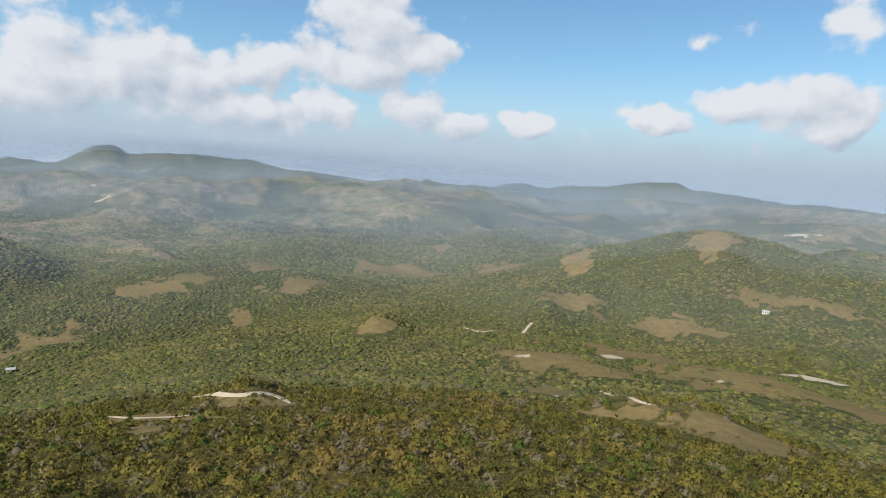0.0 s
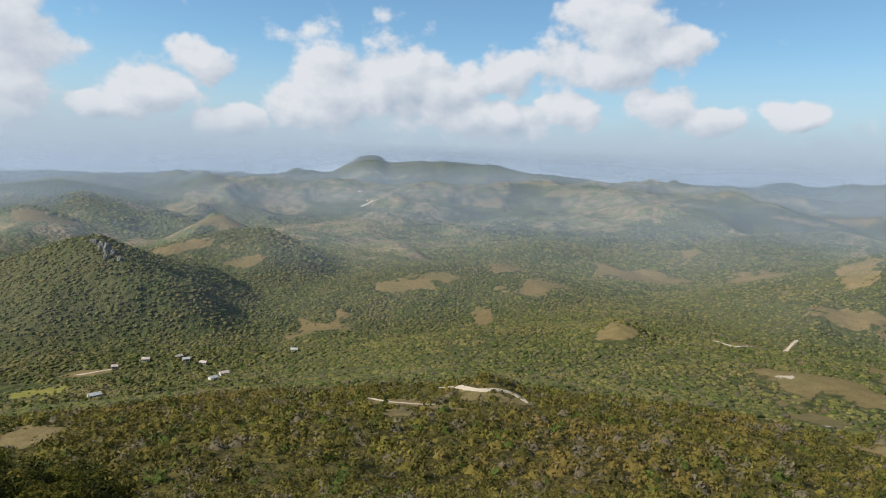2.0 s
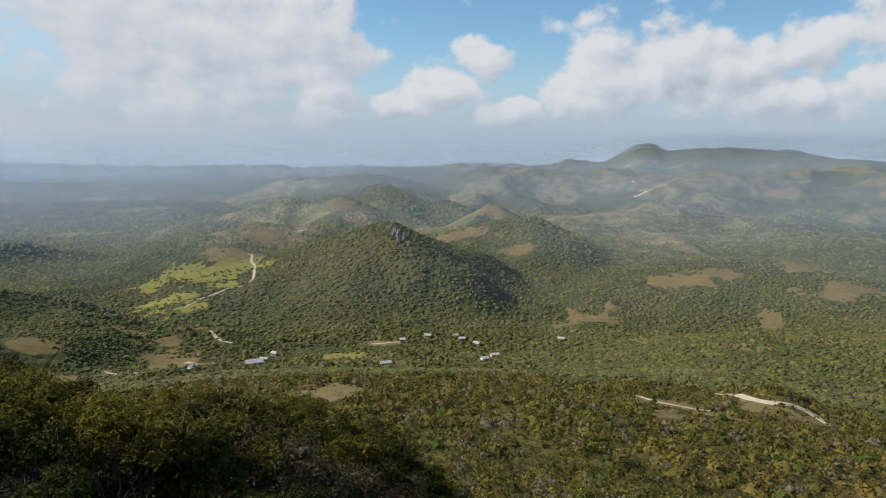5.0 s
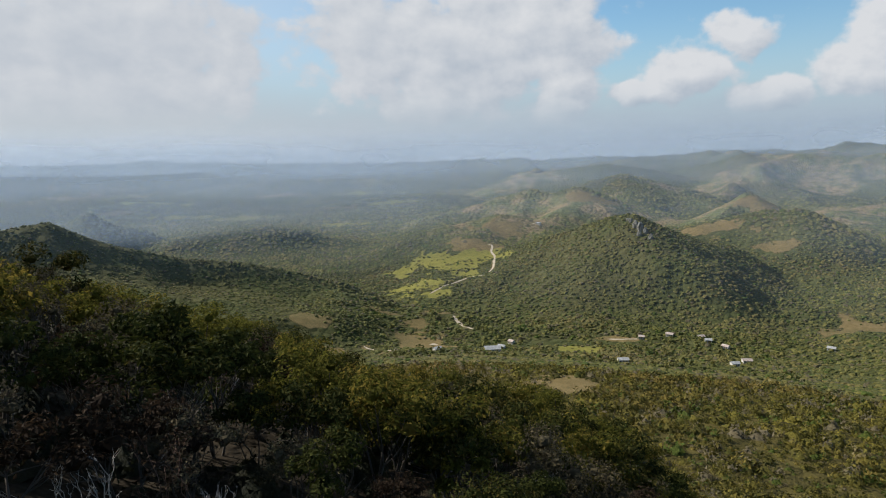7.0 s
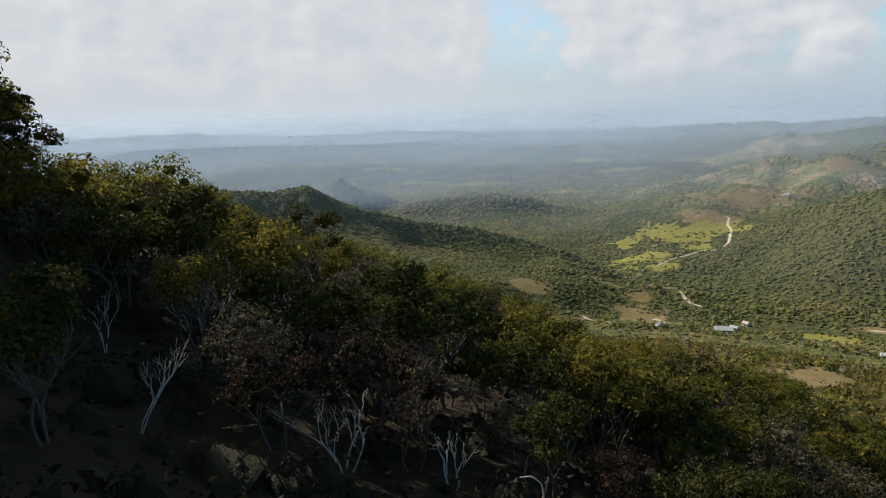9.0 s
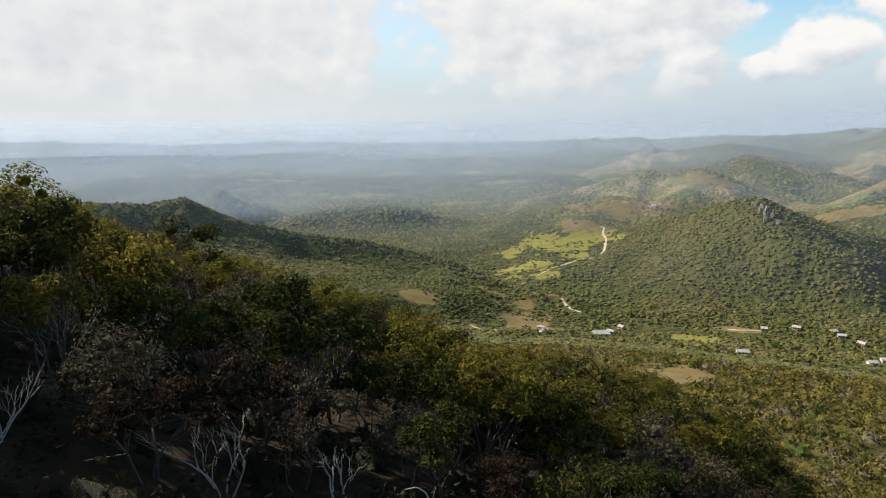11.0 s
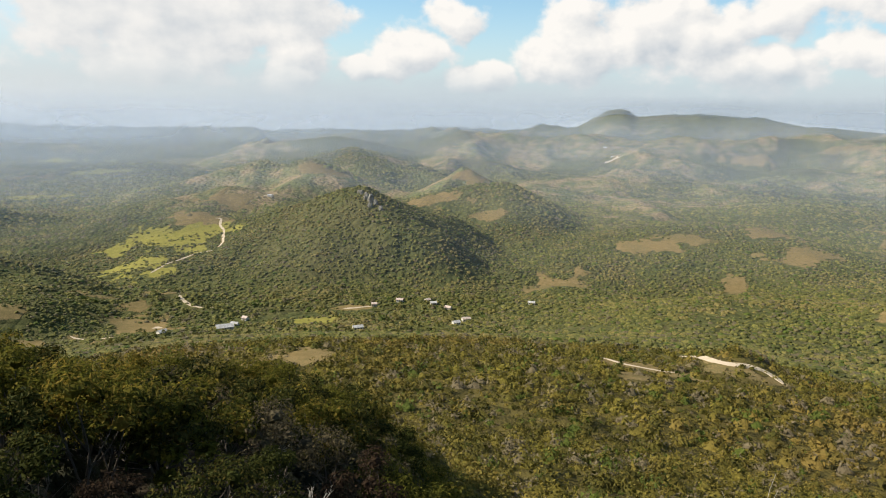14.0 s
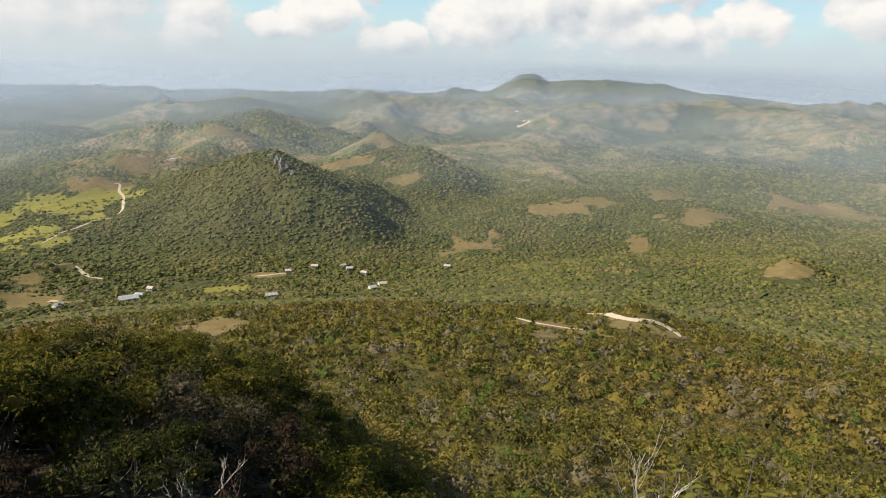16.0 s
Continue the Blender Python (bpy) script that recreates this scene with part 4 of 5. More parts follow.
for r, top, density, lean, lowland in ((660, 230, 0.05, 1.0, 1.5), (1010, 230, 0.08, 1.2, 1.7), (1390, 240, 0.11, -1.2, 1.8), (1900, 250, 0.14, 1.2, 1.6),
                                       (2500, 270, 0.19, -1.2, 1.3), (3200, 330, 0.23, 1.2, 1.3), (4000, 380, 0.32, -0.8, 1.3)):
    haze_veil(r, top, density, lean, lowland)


# ---------------------------------------------------------------- shrubs on the shoulder close by
def part(name, me, mat, parent, label=""):
    """One mesh object under a thing or a part."""
    if mat is not None:
        me.materials.append(mat)
    ob = new(name, me)
    ob.parent = parent
    return tagged(ob, label) if label else ob


def mesh_of(name, verts, faces, flat=False):
    me = bpy.data.meshes.new(name)
    me.from_pydata([tuple(v) for v in verts], [], faces)
    if not flat:
        me.polygons.foreach_set("use_smooth", np.ones(len(me.polygons), bool))
    me.update()
    return me


def tube(verts, faces, line, r0, r1, sides=4):
    """A tapering limb along the points of line."""
    base = len(verts)
    line = [Vector(p) for p in line]
    for k, p in enumerate(line):
        t = (line[min(k + 1, len(line) - 1)] - line[max(k - 1, 0)]).normalized()
        u = t.cross(Vector((0.3, 0.9, 0.2))).normalized()
        v = t.cross(u)
        rad = r0 + (r1 - r0) * k / (len(line) - 1)
        for q in range(sides):
            a = 2 * math.pi * q / sides
            verts.append(p + (u * math.cos(a) + v * math.sin(a)) * rad)
    for k in range(len(line) - 1):
        for q in range(sides):
            w = (q + 1) % sides
            faces.append((base + k * sides + q, base + k * sides + w, base + (k + 1) * sides + w, base + (k + 1) * sides + q))
    faces.append(tuple(base + (len(line) - 1) * sides + q for q in range(sides)))


def limb(rnd, start, end, sag, steps=5):
    start, end = Vector(start), Vector(end)
    side = Vector((rnd.uniform(-1, 1), rnd.uniform(-1, 1), rnd.uniform(-0.3, 0.6))) * sag * (end - start).length
    return [start.lerp(end, k / steps) + side * math.sin(math.pi * k / steps) + Vector((rnd.uniform(-1, 1), rnd.uniform(-1, 1), 0)) * 0.015 * (0 < k < steps)
            for k in range(steps + 1)]


def bark_material(name, a, b):
    m, n = material(name)
    where = n.put("ShaderNodeTexCoord").outputs["Object"]
    color = n.mix(n.noise(n.vec("MULTIPLY", where, (1, 1, 0.3)), 30, 4, 0.7), a, b)
    finish(n, color, 0.85, n.put("ShaderNodeBump", {"Strength": 0.5, "Distance": 0.01, "Height": n.noise(where, 60, 3)}).outputs[0])
    return m


def leaf_material(name, dark, light, old, through_=0.25):
    m, n = material(name)
    island = n.put("ShaderNodeNewGeometry").outputs["Random Per Island"]
    own = n.put("ShaderNodeObjectInfo").outputs["Random"]
    color = n.mix(island, dark, light)
    color = n.mix(n.span(n.math("ADD", island, n.math("MULTIPLY", own, 0.6)), 0.95, 1.35), color, old)
    finish(n, color, 0.75, None, through_, 0.05)
    return m


BARK = bark_material("grey_brown_bark", rgb(0.05, 0.04, 0.03), rgb(0.12, 0.10, 0.08))
DEAD = bark_material("bleached_dead_wood", rgb(0.30, 0.27, 0.23), rgb(0.52, 0.48, 0.42))
RUST = bark_material("reddish_twigs", rgb(0.12, 0.07, 0.05), rgb(0.24, 0.15, 0.11))
# Green and browned leaves are darkened as if shaded; olive ones brightened as sunlit.
LEAF_GREEN_SHADED = leaf_material("shaded_green_leaves", rgb(0.016, 0.021, 0.005), rgb(0.060, 0.066, 0.014), rgb(0.085, 0.070, 0.017))
LEAF_OLIVE_LIT = leaf_material("lit_olive_leaves", rgb(0.046, 0.050, 0.010), rgb(0.170, 0.160, 0.026), rgb(0.210, 0.155, 0.030), 0.5)
LEAF_RUST_SHADED = leaf_material("shaded_browned_leaves", rgb(0.018, 0.012, 0.008), rgb(0.052, 0.034, 0.020), rgb(0.09, 0.055, 0.028))
LEAF_BROAD = leaf_material("yellowing_leaves", rgb(0.06, 0.07, 0.014), rgb(0.17, 0.15, 0.03), rgb(0.30, 0.17, 0.03))


def leaves_at(tips, per, spread, size, seed, droop=0.0):
    """Leaf blades, each a folded diamond, gathered round the tips."""
    g = np.random.default_rng(seed)
    tips = np.array([tuple(t) for t in tips])
    c = np.repeat(tips, per, 0)
    c = c + g.normal(size=c.shape) * spread * np.array([1, 1, 0.75])
    n = len(c)
    u = g.normal(size=(n, 3))
    u[:, 2] = u[:, 2] * 0.6 - droop
    u /= np.linalg.norm(u, axis=1, keepdims=True)
    v = np.cross(u, g.normal(size=(n, 3)))
    v /= np.linalg.norm(v, axis=1, keepdims=True)
    w = np.cross(u, v)
    s = (size * (0.6 + 0.8 * g.random((n, 1))))
    quad = np.stack([c - u * s, c + v * s * 0.45 - u * s * 0.1 + w * s * 0.15, c + u * s, c - v * s * 0.45 - u * s * 0.1 + w * s * 0.15], 1).reshape(-1, 3)
    me = bpy.data.meshes.new("crown")
    me.vertices.add(n * 4), me.loops.add(n * 4), me.polygons.add(n)
    me.vertices.foreach_set("co", quad.ravel().astype(np.float32))
    me.loops.foreach_set("vertex_index", np.arange(n * 4, dtype=np.int32))
    me.polygons.foreach_set("loop_start", np.arange(0, n * 4, 4, dtype=np.int32))
    me.update(calc_edges=True)
    return me


def lobes_mesh(hearts, radii, per, size, seed):
    """Leafy lobes: on each, leaf blades that face outward over a rough inner mass."""
    g = np.random.default_rng(seed)
    gold = (1 + 5 ** 0.5) / 2
    ico = np.array([(-1, gold, 0), (1, gold, 0), (-1, -gold, 0), (1, -gold, 0), (0, -1, gold), (0, 1, gold), (0, -1, -gold), (0, 1, -gold), (gold, 0, -1), (gold, 0, 1), (-gold, 0, -1), (-gold, 0, 1)]) / 1.902
    tris = ((0, 11, 5), (0, 5, 1), (0, 1, 7), (0, 7, 10), (0, 10, 11), (1, 5, 9), (5, 11, 4), (11, 10, 2), (10, 7, 6), (7, 1, 8),
            (3, 9, 4), (3, 4, 2), (3, 2, 6), (3, 6, 8), (3, 8, 9), (4, 9, 5), (2, 4, 11), (6, 2, 10), (8, 6, 7), (9, 8, 1))
    verts, faces = [], []
    for heart, rad in zip(hearts, radii):
        base = len(verts)
        verts += [tuple(np.array(heart) + p * rad * g.uniform(0.28, 0.46) * np.array([1, 1, 0.85])) for p in ico]
        faces += [(base + a, base + b, base + c) for a, b, c in tris]
        d = g.normal(size=(per, 3))
        d /= np.linalg.norm(d, axis=1, keepdims=True)
        d[:, 2] = np.where(d[:, 2] < -0.2, -d[:, 2], d[:, 2])
        at = np.array(heart) + d * rad * (0.42 + 0.72 * g.random((per, 1)) ** 0.6) * np.array([1, 1, 0.9])
        n = d + np.array([0, 0, 0.35]) + 0.55 * g.normal(size=(per, 3))
        n /= np.linalg.norm(n, axis=1, keepdims=True)
        u = np.cross(n, g.normal(size=(per, 3)))
        u /= np.linalg.norm(u, axis=1, keepdims=True)
        v = np.cross(n, u)
        s = size * (0.55 + 0.8 * g.random((per, 1)))
        quad = np.stack([at - u * s, at + v * s * 0.45 + n * s * 0.15, at + u * s - n * s * 0.2, at - v * s * 0.45 + n * s * 0.15], 1).reshape(-1, 3)
        base = len(verts)
        verts += [tuple(q) for q in quad]
        faces += [(base + 4 * k, base + 4 * k + 1, base + 4 * k + 2, base + 4 * k + 3) for k in range(per)]
    return mesh_of("crown", verts, faces, True)


def shrub(seed, tall, wide, tips, per, size, leaf, label, spread=0.2):
    """A many-stemmed shrub: forked stems and a loose crown of leaf clusters."""
    rnd = random.Random(seed)
    root = new("shrub")
    ends = []
    stems = rnd.randint(3, 5)
    for k in range(stems):
        verts, faces = [], []
        a = 6.28 * (k + rnd.random()) / stems
        fork = Vector((math.cos(a) * wide * 0.3, math.sin(a) * wide * 0.3, tall * rnd.uniform(0.3, 0.5)))
        tube(verts, faces, limb(rnd, (math.cos(a) * 0.07, math.sin(a) * 0.07, -0.25), fork, 0.12), 0.035, 0.022)
        for j in range(max(2, tips // stems)):
            b = a + rnd.uniform(-1.1, 1.1)
            rad = wide * math.sqrt(rnd.random()) * 0.95
            top = tall * (1 - 0.55 * (rad / wide) ** 2) * rnd.uniform(0.62, 1.08)
            end = Vector((math.cos(b) * rad, math.sin(b) * rad, max(top, 0.3 * tall)))
            tube(verts, faces, limb(rnd, fork, end, 0.15, 4), 0.018, 0.005, 3)
            ends.append(end)
            ends.append(fork.lerp(end, 0.62) + Vector((rnd.uniform(-0.1, 0.1), rnd.uniform(-0.1, 0.1), 0.05)))
        part("stem", mesh_of("stem", verts, faces), BARK, root, "thin forked grey-brown stem")
    hearts = []
    for end in sorted(ends, key=lambda e: -e.z):
        if all((end - h).length > wide * 0.42 for h in hearts) and len(hearts) < 9:
            hearts.append(end)
    part("crown", lobes_mesh(hearts, [wide * rnd.uniform(0.26, 0.46) for _ in hearts], per, size, seed), leaf, root)
    return tagged(root, label, "shrub", "shrubs on the slope")


def twiggy(seed, tall, wide, mat, label, leaf=None, per=3, name="bare_shrub", thick=0.02, fan=0.62, stems=0):
    """A leafless or nearly leafless plant: stems that fork three times."""
    rnd = random.Random(seed)
    root = new(name)
    ends = []

    def grow(verts, faces, start, way, length, rad, level):
        end = start + way * length
        tube(verts, faces, limb(rnd, start, end, 0.10, 4), rad, rad * 0.55, 4 if level < 2 else 3)
        ends.append(end)
        if level < 3:
            for _ in range(rnd.randint(2, 3)):
                turn = (way + Vector((rnd.uniform(-1, 1), rnd.uniform(-1, 1), rnd.uniform(-0.2, 0.8))) * fan).normalized()
                grow(verts, faces, start.lerp(end, rnd.uniform(0.55, 1.0)), turn, length * rnd.uniform(0.5, 0.8), rad * 0.55, level + 1)

    for k in range(stems or rnd.randint(2, 4)):
        a = rnd.uniform(0, 6.28)
        verts, faces = [], []
        grow(verts, faces, Vector((math.cos(a) * 0.05, math.sin(a) * 0.05, -0.2)), Vector((math.cos(a) * wide, math.sin(a) * wide, tall)).normalized(), tall * 0.48, thick, 0)
        part("stem", mesh_of("stem", verts, faces), mat, root)
    if leaf is not None:
        part("foliage", leaves_at(ends, per, 0.09, 0.035, seed), leaf, root)
    return tagged(root, label, "bare shrub", "bare shrubs on the slope")


def stand(ob, az, r, turn=0.0, scale=1.0):
    """Puts a thing on the ground at that bearing and distance."""
    x, y = -r * math.sin(radians(az)), r * math.cos(radians(az))
    ob.matrix_basis = pose(x, y, ground_z(x, y), 0, 0, turn) @ Matrix.Scale(scale, 4)
    return ob


def again(ob, az, r, turn, scale):
    x, y = -r * math.sin(radians(az)), r * math.cos(radians(az))
    twin = copy_thing(ob, pose(x, y, ground_z(x, y), 0, 0, turn))
    twin.scale = (scale, scale, scale)
    return twin


LEAF_GREY = leaf_material("grey_brown_leaves", rgb(0.045, 0.038, 0.022), rgb(0.125, 0.105, 0.062), rgb(0.16, 0.125, 0.06))
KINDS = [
    shrub(1, 2.5, 1.15, 20, 180, 0.068, LEAF_GREEN_SHADED, "dense green shrub darkened for shade on the hill shoulder"),
    shrub(2, 2.3, 1.35, 20, 180, 0.066, LEAF_OLIVE_LIT, "spreading olive-green shrub on the hill shoulder"),
    shrub(3, 2.9, 1.05, 20, 180, 0.070, LEAF_GREEN_SHADED, "tall green shrub with loose leafy branches"),
    shrub(4, 2.0, 1.2, 18, 150, 0.056, LEAF_RUST_SHADED, "shrub with browned dry leaves on thin stems"),
    shrub(5, 2.4, 1.2, 18, 180, 0.060, LEAF_OLIVE_LIT, "yellowish olive shrub with small leaves", 0.24),
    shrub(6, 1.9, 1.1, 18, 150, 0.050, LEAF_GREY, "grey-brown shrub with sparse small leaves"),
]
TWIGS = [
    twiggy(21, 1.9, 0.7, RUST, "thin reddish-brown shrub almost without leaves", LEAF_RUST_SHADED, 5),
    twiggy(22, 1.7, 0.8, DEAD, "bleached grey leafless shrub with forked twigs", None, 0, "bare_shrub", 0.016),
]
spots = random.Random(5)
placed = []
# bearings and distances of the plants that stand alone further down
LONE = ((78.8, 8.0), (85.3, 10.5), (55.3, 12.2), (61.0, 11.6), (65.2, 14.5), (95.0, 10.5))
tries = 0
while len(placed) < 215 and tries < 6000:
    tries += 1
    r, az = math.sqrt(spots.uniform(8.8 ** 2, 36 ** 2)), spots.uniform(36, 122)
    if az < 52 and r < 10 or any(abs(az - a) < 4 and r < far + 1 for a, far in LONE):
        continue
    x, y = -r * math.sin(radians(az)), r * math.cos(radians(az))
    if any((x - a) ** 2 + (y - b) ** 2 < (0.9 + 0.02 * r) ** 2 for a, b in placed):
        continue
    placed.append((x, y))
    size = spots.uniform(0.8, 1.2) * (0.50 if r < 8 else 0.72 if r < 14 else 1.0)
    # Shade is put in by kind: dark leaves in the hollow, bright on the crest.
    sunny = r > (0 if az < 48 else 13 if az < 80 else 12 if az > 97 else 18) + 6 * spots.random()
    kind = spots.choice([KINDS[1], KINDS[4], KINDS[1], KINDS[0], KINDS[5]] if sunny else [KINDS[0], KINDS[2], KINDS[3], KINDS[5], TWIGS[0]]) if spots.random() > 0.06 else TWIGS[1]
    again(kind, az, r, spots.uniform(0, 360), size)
for n, (ob, az, r) in enumerate(zip(KINDS + TWIGS, (66, 72, 88, 92, 79, 47, 88.5, 58), (15, 21, 14, 12, 22, 18, 11, 17))):
    stand(ob, az, r, 40 * n)


# ---------------------------------------------------------------- plants that stand out on the slope
def dead_stem(name, label, az, r, height, bends, thick):
    """A bleached dead stem that leans and curls over."""
    root = new(name)
    verts, faces = [], []
    line = [Vector((bx * height, by * height, bz * height)) for bx, by, bz in bends]
    fine = []
    for a, b in zip(line, line[1:]):
        fine += [a.lerp(b, k / 4) for k in range(4)]
    fine.append(line[-1])
    smoothed = [fine[0]] + [(fine[k - 1] + fine[k] * 2 + fine[k + 1]) / 4 for k in range(1, len(fine) - 1)] + [fine[-1]]
    tube(verts, faces, smoothed, thick, thick * 0.4, 6)
    part("stem", mesh_of("stem", verts, faces), DEAD, root)
    return stand(tagged(root, label, "dead stem"), az, r, az)


dead_stem("curled_dead_stem", "pale dead stem curled over like a hook", 78.8, 8.0, 1.6,
          ((0, 0, -0.12), (0.03, 0, 0.3), (0.10, 0, 0.55), (0.16, 0, 0.74), (0.14, 0.02, 0.84), (0.06, 0.02, 0.90), (-0.03, 0.03, 0.88)), 0.018)
stand(twiggy(31, 1.3, 0.6, DEAD, "bleached crooked dead sapling with few twigs", None, 0, "dead_sapling", 0.026), 85.3, 10.5, 30)
stand(twiggy(36, 1.35, 1.2, DEAD, "white dead shrub with antler-like branches", None, 0, "dead_shrub", 0.024), 55.3, 12.2, 70)
stand(twiggy(34, 1.7, 0.7, DEAD, "tall thin bleached shrub without leaves", None, 0, "bare_shrub", 0.020), 95.0, 10.5, 200)
stand(twiggy(35, 1.6, 1.0, DEAD, "pale leafless shrub leaning down the slope", None, 0, "bare_shrub", 0.018), 106, 15, 250)
stand(twiggy(37, 1.85, 0.10, DEAD, "pale dead shrub with upright forked twigs", None, 0, "dead_shrub", 0.012, 0.5, 1), 16.0, 4.7, 120)
stand(twiggy(38, 1.1, 0.9, RUST, "low twiggy shrub beside the lookout", LEAF_BROAD, 2, "bare_shrub", 0.010), 11.5, 4.4, 10)
stand(shrub(12, 1.5, 1.1, 22, 220, 0.045, LEAF_GREEN_SHADED, "rounded small-leaved green bush", 0.13), 61.0, 11.6, 10)
stand(shrub(13, 2.3, 0.9, 14, 130, 0.080, LEAF_OLIVE_LIT, "leafy sapling with pale green leaves catching light", 0.2), 65.2, 14.5, 80)


def broad_plant(seed, label):
    """A low plant with large yellowing leaves on arching stalks."""
    rnd = random.Random(seed)
    root = new("broad_leaved_plant")
    for k in range(24):
        a = 6.28 * (k + rnd.random() * 0.6) / 24
        reach, lift = rnd.uniform(0.1, 0.6), rnd.uniform(0.75, 1.12)
        tip = Vector((math.cos(a) * reach, math.sin(a) * reach, lift))
        verts, faces = [], []
        tube(verts, faces, limb(rnd, (0, 0, -0.1), tip, 0.12, 4), 0.007, 0.003, 4)
        stalk = part("stalk", mesh_of("stalk", verts, faces), BARK, root)
        long, wide = rnd.uniform(0.032, 0.05), rnd.uniform(0.018, 0.027)
        out, side = Vector((math.cos(a), math.sin(a), -0.25)).normalized(), Vector((-math.sin(a), math.cos(a), 0))
        lv, lf = [], []
        for q in range(7):
            u = q / 6
            w = wide * math.sin(math.pi * min(1, 0.08 + u * 0.9)) ** 0.8
            mid = tip + out * long * 2 * u - Vector((0, 0, 0.25 * long * u * u))
            lv += [mid - side * w + Vector((0, 0, 0.3 * w)), mid, mid + side * w + Vector((0, 0, 0.3 * w))]
        for q in range(6):
            lf += [(q * 3, q * 3 + 1, q * 3 + 4, q * 3 + 3), (q * 3 + 1, q * 3 + 2, q * 3 + 5, q * 3 + 4)]
        part("leaf", mesh_of("leaf", lv, lf), LEAF_BROAD, stalk)
    return tagged(root, label, "plant", "broad-leaved plants by the lookout")


broad = stand(broad_plant(3, "broad-leaved plant with yellowing leaves"), 4.5, 4.3, 0, 1.14)
again(broad, 9.0, 4.7, 130, 1.12)
again(broad, -1.5, 4.6, 250, 1.16)
again(broad, 12.0, 4.9, 60, 1.1)


# ---------------------------------------------------------------- houses in the valley
def plain_material(name, a, b, scale, rough=0.8, metal=0.0):
    m, n = material(name)
    where = n.put("ShaderNodeTexCoord").outputs["Object"]
    stain = n.noise(where, scale, 5, 0.65)
    finish(n, n.mix(n.span(stain, 0.3, 0.7), a, b), rough, n.put("ShaderNodeBump", {"Strength": 0.3, "Distance": 0.02, "Height": stain}).outputs[0], metal=metal)
    return m


WALL = plain_material("limewashed_wall", rgb(0.42, 0.39, 0.33), rgb(0.60, 0.57, 0.50), 1.5)
TIN = plain_material("zinc_roof", rgb(0.27, 0.265, 0.25), rgb(0.47, 0.46, 0.44), 0.8, 0.7, 0.0)
RUSTY = plain_material("rusted_tin_roof", rgb(0.34, 0.24, 0.18), rgb(0.55, 0.48, 0.43), 0.9, 0.6)
TIMBER = plain_material("weathered_timber", rgb(0.10, 0.075, 0.05), rgb(0.20, 0.155, 0.11), 3.0)
GLASS = plain_material("dark_window", rgb(0.03, 0.035, 0.04), rgb(0.05, 0.055, 0.06), 2.0, 0.15)


def box(lo, hi):
    (x0, y0, z0), (x1, y1, z1) = lo, hi
    v = [(x, y, z) for x in (x0, x1) for y in (y0, y1) for z in (z0, z1)]
    return v, [(0, 1, 3, 2), (4, 6, 7, 5), (0, 4, 5, 1), (2, 3, 7, 6), (0, 2, 6, 4), (1, 5, 7, 3)]


def house(length, depth, label, roof_mat, name="house"):
    """A single-storey house: gabled walls, two overhanging roof slopes, a door and windows."""
    root = new(name)
    w, d, h, g = length / 2, depth / 2, 2.6, 2.6 + depth * 0.24
    v = [(-w, -d, -1.2), (w, -d, -1.2), (w, d, -1.2), (-w, d, -1.2), (-w, -d, h), (w, -d, h), (w, d, h), (-w, d, h), (-w, 0, g), (w, 0, g)]
    f = [(0, 1, 5, 4), (2, 3, 7, 6), (1, 2, 6, 9, 5), (3, 0, 4, 8, 7), (3, 2, 1, 0), (4, 5, 9, 8), (6, 7, 8, 9)]
    part("wall", mesh_of("wall", v, f, True), WALL, root)
    for side in (-1, 1):
        o, t = 0.5, 0.08
        lip, ridge_z = h - o * 0.48 + 0.05, g + 0.05
        a = [(-w - o, side * (d + o), lip), (w + o, side * (d + o), lip), (w + o, 0, ridge_z), (-w - o, 0, ridge_z)]
        rv = a + [(x, y, z + t) for x, y, z in a]
        rf = [(0, 1, 2, 3), (4, 5, 6, 7), (0, 1, 5, 4), (1, 2, 6, 5), (2, 3, 7, 6), (3, 0, 4, 7)]
        part("roof_slope", mesh_of("roof_slope", rv, rf, True), roof_mat, root)
    part("door", mesh_of("door", *box((-0.45, -d - 0.04, 0), (0.45, -d - 0.005, 2.05)), True), TIMBER, root)
    for x in (-w * 0.6, w * 0.6):
        win = part("window", mesh_of("window", *box((x - 0.5, -d - 0.05, 0.95), (x + 0.5, -d - 0.005, 1.95)), True), TIMBER, root)
        part("pane", mesh_of("pane", *box((x - 0.42, -d - 0.062, 1.03), (x + 0.42, -d - 0.052, 1.87)), True), GLASS, win)
    return tagged(root, label, "house", "houses in the valley")


def settle(ob, x, y, turn):
    ob.matrix_basis = pose(x, y, ground_z(x, y) + 0.3, 0, 0, turn)
    return ob
settle(house(13, 7.8, "long pale house with a zinc roof among trees", TIN), -466, 257, 69)
settle(house(6, 4.8, "small pale house with a tin roof among trees", TIN), -487, 278, 35)
settle(house(6, 4.8, "small pale house with a tin roof among trees", TIN), -453, 200, 96)
settle(house(7.5, 4.8, "small pale house with a tin roof among trees", TIN), -369, 315, 64)
settle(house(6.5, 4.8, "small house with a rusted tin roof among trees", RUSTY), -465, 454, 35)
settle(house(6, 4.8, "small pale house with a tin roof among trees", TIN), -433, 471, 49)
settle(house(6, 4.8, "small house with a rusted tin roof among trees", RUSTY), -410, 468, 15)
settle(house(6, 4.8, "small pale house with a tin roof among trees", TIN), -348, 408, 69)
settle(house(7, 4.8, "small house with a rusted tin roof among trees", RUSTY), -357, 432, 61)
settle(house(6.5, 4.8, "small pale house with a tin roof among trees", TIN), -372, 559, 30)
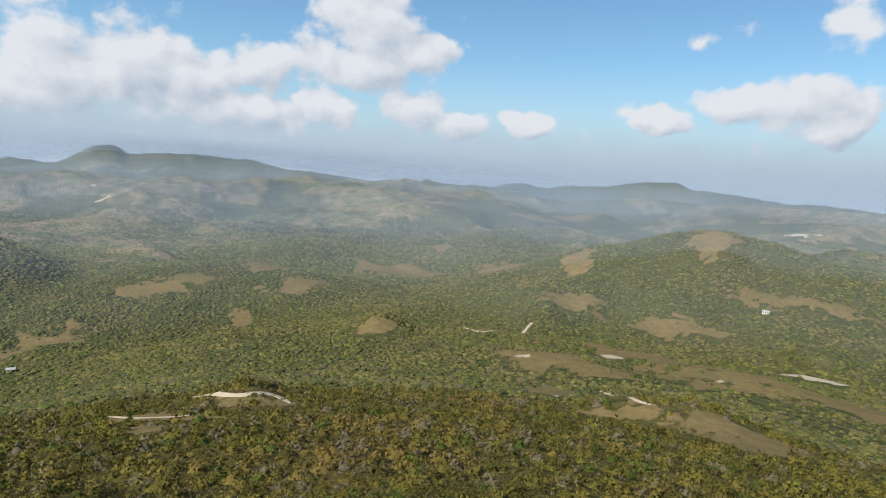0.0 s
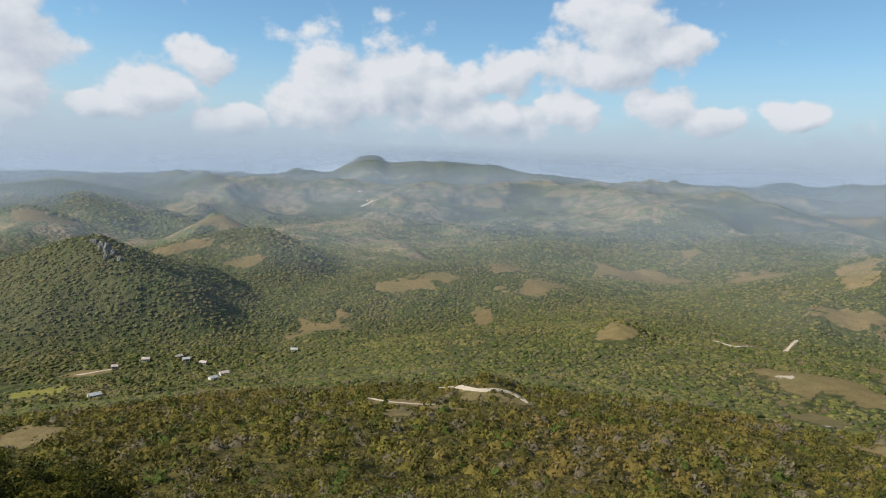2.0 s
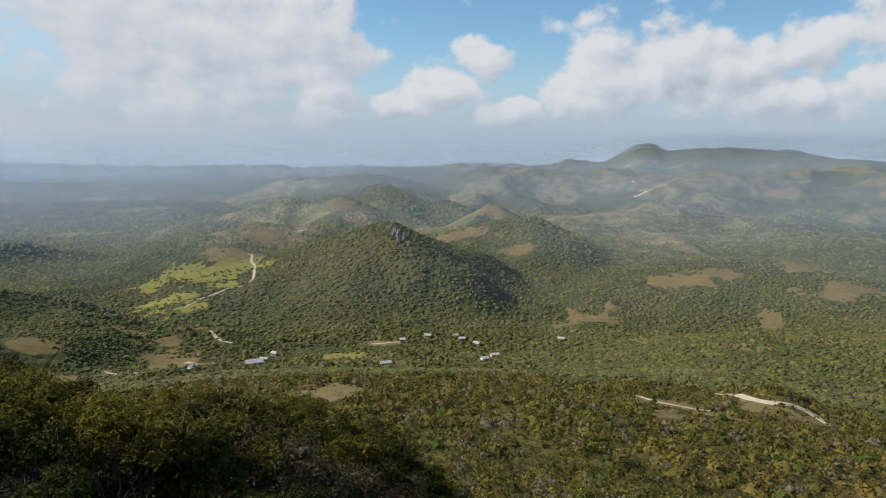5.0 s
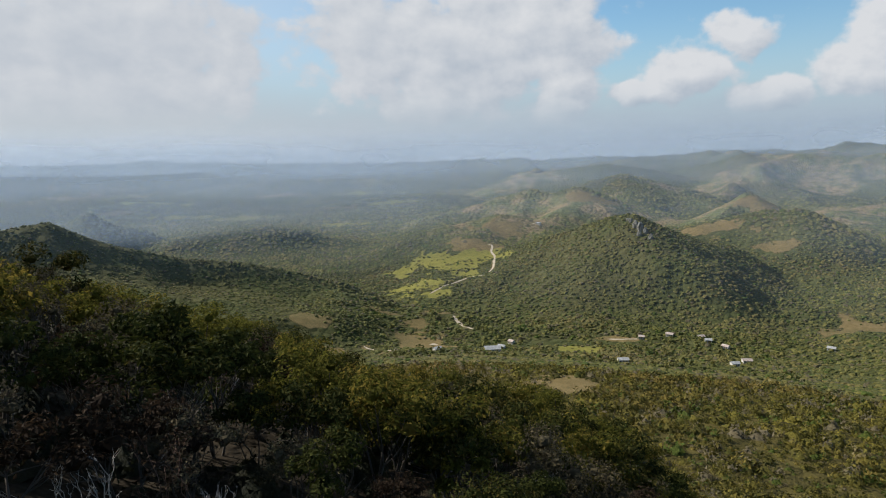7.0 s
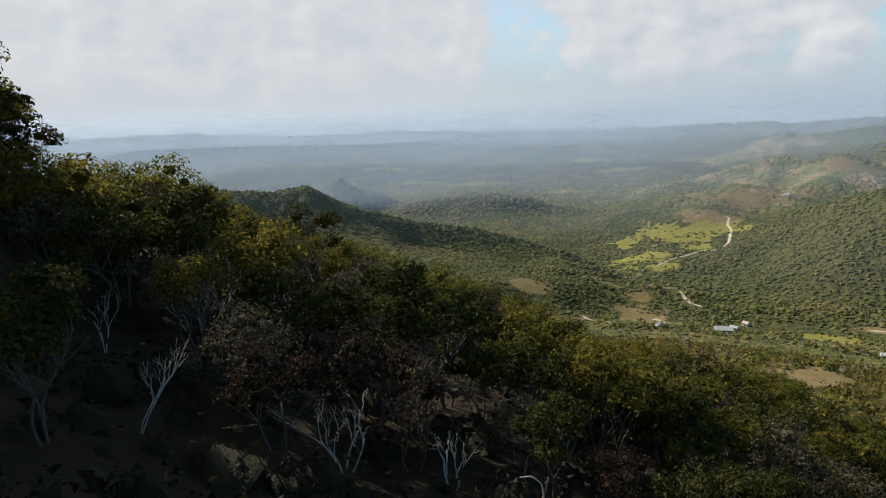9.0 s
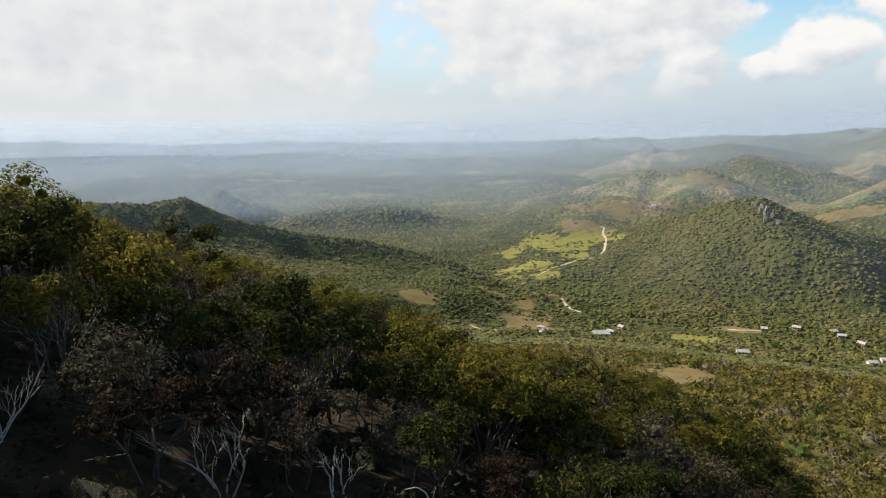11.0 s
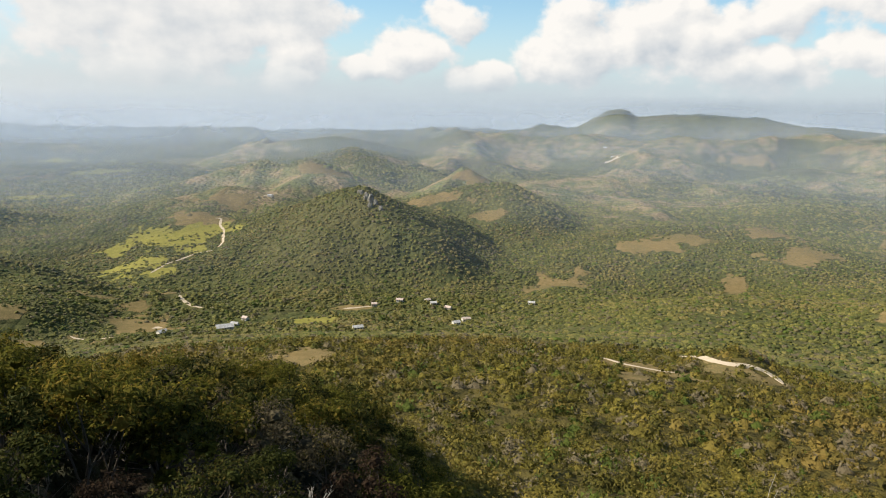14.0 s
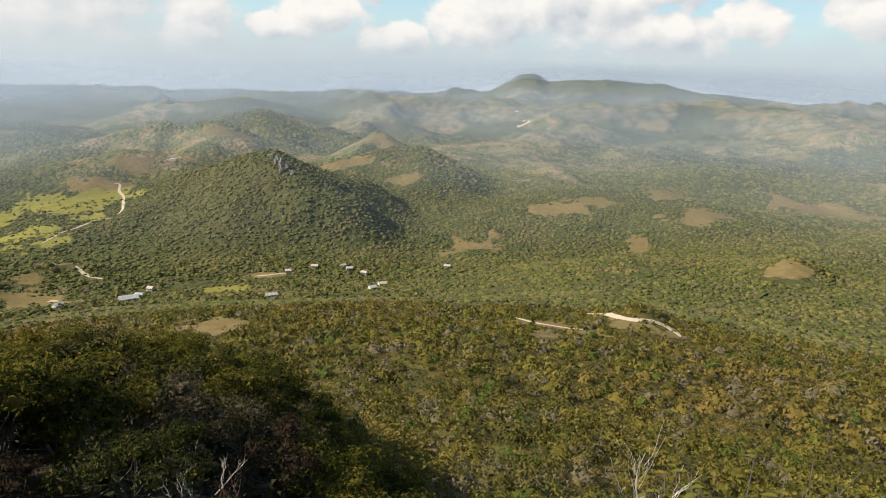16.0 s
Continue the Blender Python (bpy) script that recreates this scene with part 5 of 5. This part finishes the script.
settle(house(5, 4.8, "small house with a rusted tin roof among trees", RUSTY), -448, 478, 80)
settle(house(5, 4.8, "small house with a rusted tin roof among trees", RUSTY), -500, 296, 20)
settle(house(5, 4.8, "small house with a rusted tin roof among trees", RUSTY), -470, 423, 50)
settle(house(8, 5, "small pale house with a tin roof among trees", TIN), 404, 775, -38)
settle(house(9, 5.3999999999999995, "white house far off on a hillside", TIN), -1013, 659, 33)
settle(house(13, 7.8, "white house far off on a hillside", TIN), -1258, 2353, 5)
settle(house(12, 7.199999999999999, "white house far off on a hillside", TIN), -1177, 2266, 18)
settle(house(14, 8.4, "white house far off on a hillside", TIN), 1240, 2174, 75)


# ---------------------------------------------------------------- rock face on the sharp hill
ROCK = plain_material("grey_limestone", rgb(0.10, 0.094, 0.076), rgb(0.26, 0.245, 0.205), 0.25, 0.95)


def crag(seed, x, y, size, tall):
    """A weathered limestone crag with broken faces."""
    rnd = random.Random(seed)
    bm = bmesh.new()
    bmesh.ops.create_icosphere(bm, subdivisions=3, radius=1.0)
    off = Vector((seed * 3.1, seed * 1.7, 0))
    for vert in bm.verts:
        n = noise.fractal(vert.co * 1.6 + off, 0.9, 2.1, 4)
        step = math.floor(vert.co.z * 4 + n * 1.5) / 4
        vert.co = Vector((vert.co.x * (1 + 0.45 * n), vert.co.y * (1 + 0.45 * n), vert.co.z * 0.6 + step * 0.4))
        vert.co = Vector((vert.co.x * size, vert.co.y * size, vert.co.z * tall))
    me = bpy.data.meshes.new("crag")
    bm.to_mesh(me)
    bm.free()
    me.materials.append(ROCK)
    ob = tagged(new("crag", me), "grey limestone crag among trees on the hilltop", "rock", "crags on the hill")
    ob.matrix_basis = pose(x, y, ground_z(x, y) + tall * 0.15, 0, 0, rnd.uniform(0, 360))
    return ob
crag(1, -685, 593, 3, 5)
crag(2, -670, 588, 4, 8)
crag(3, -661, 588, 4, 9)
crag(4, -651, 578, 3, 7)
crag(5, -651, 588, 3, 6)
crag(6, -690, 592, 2.5, 4)
crag(7, -636, 584, 3, 5)
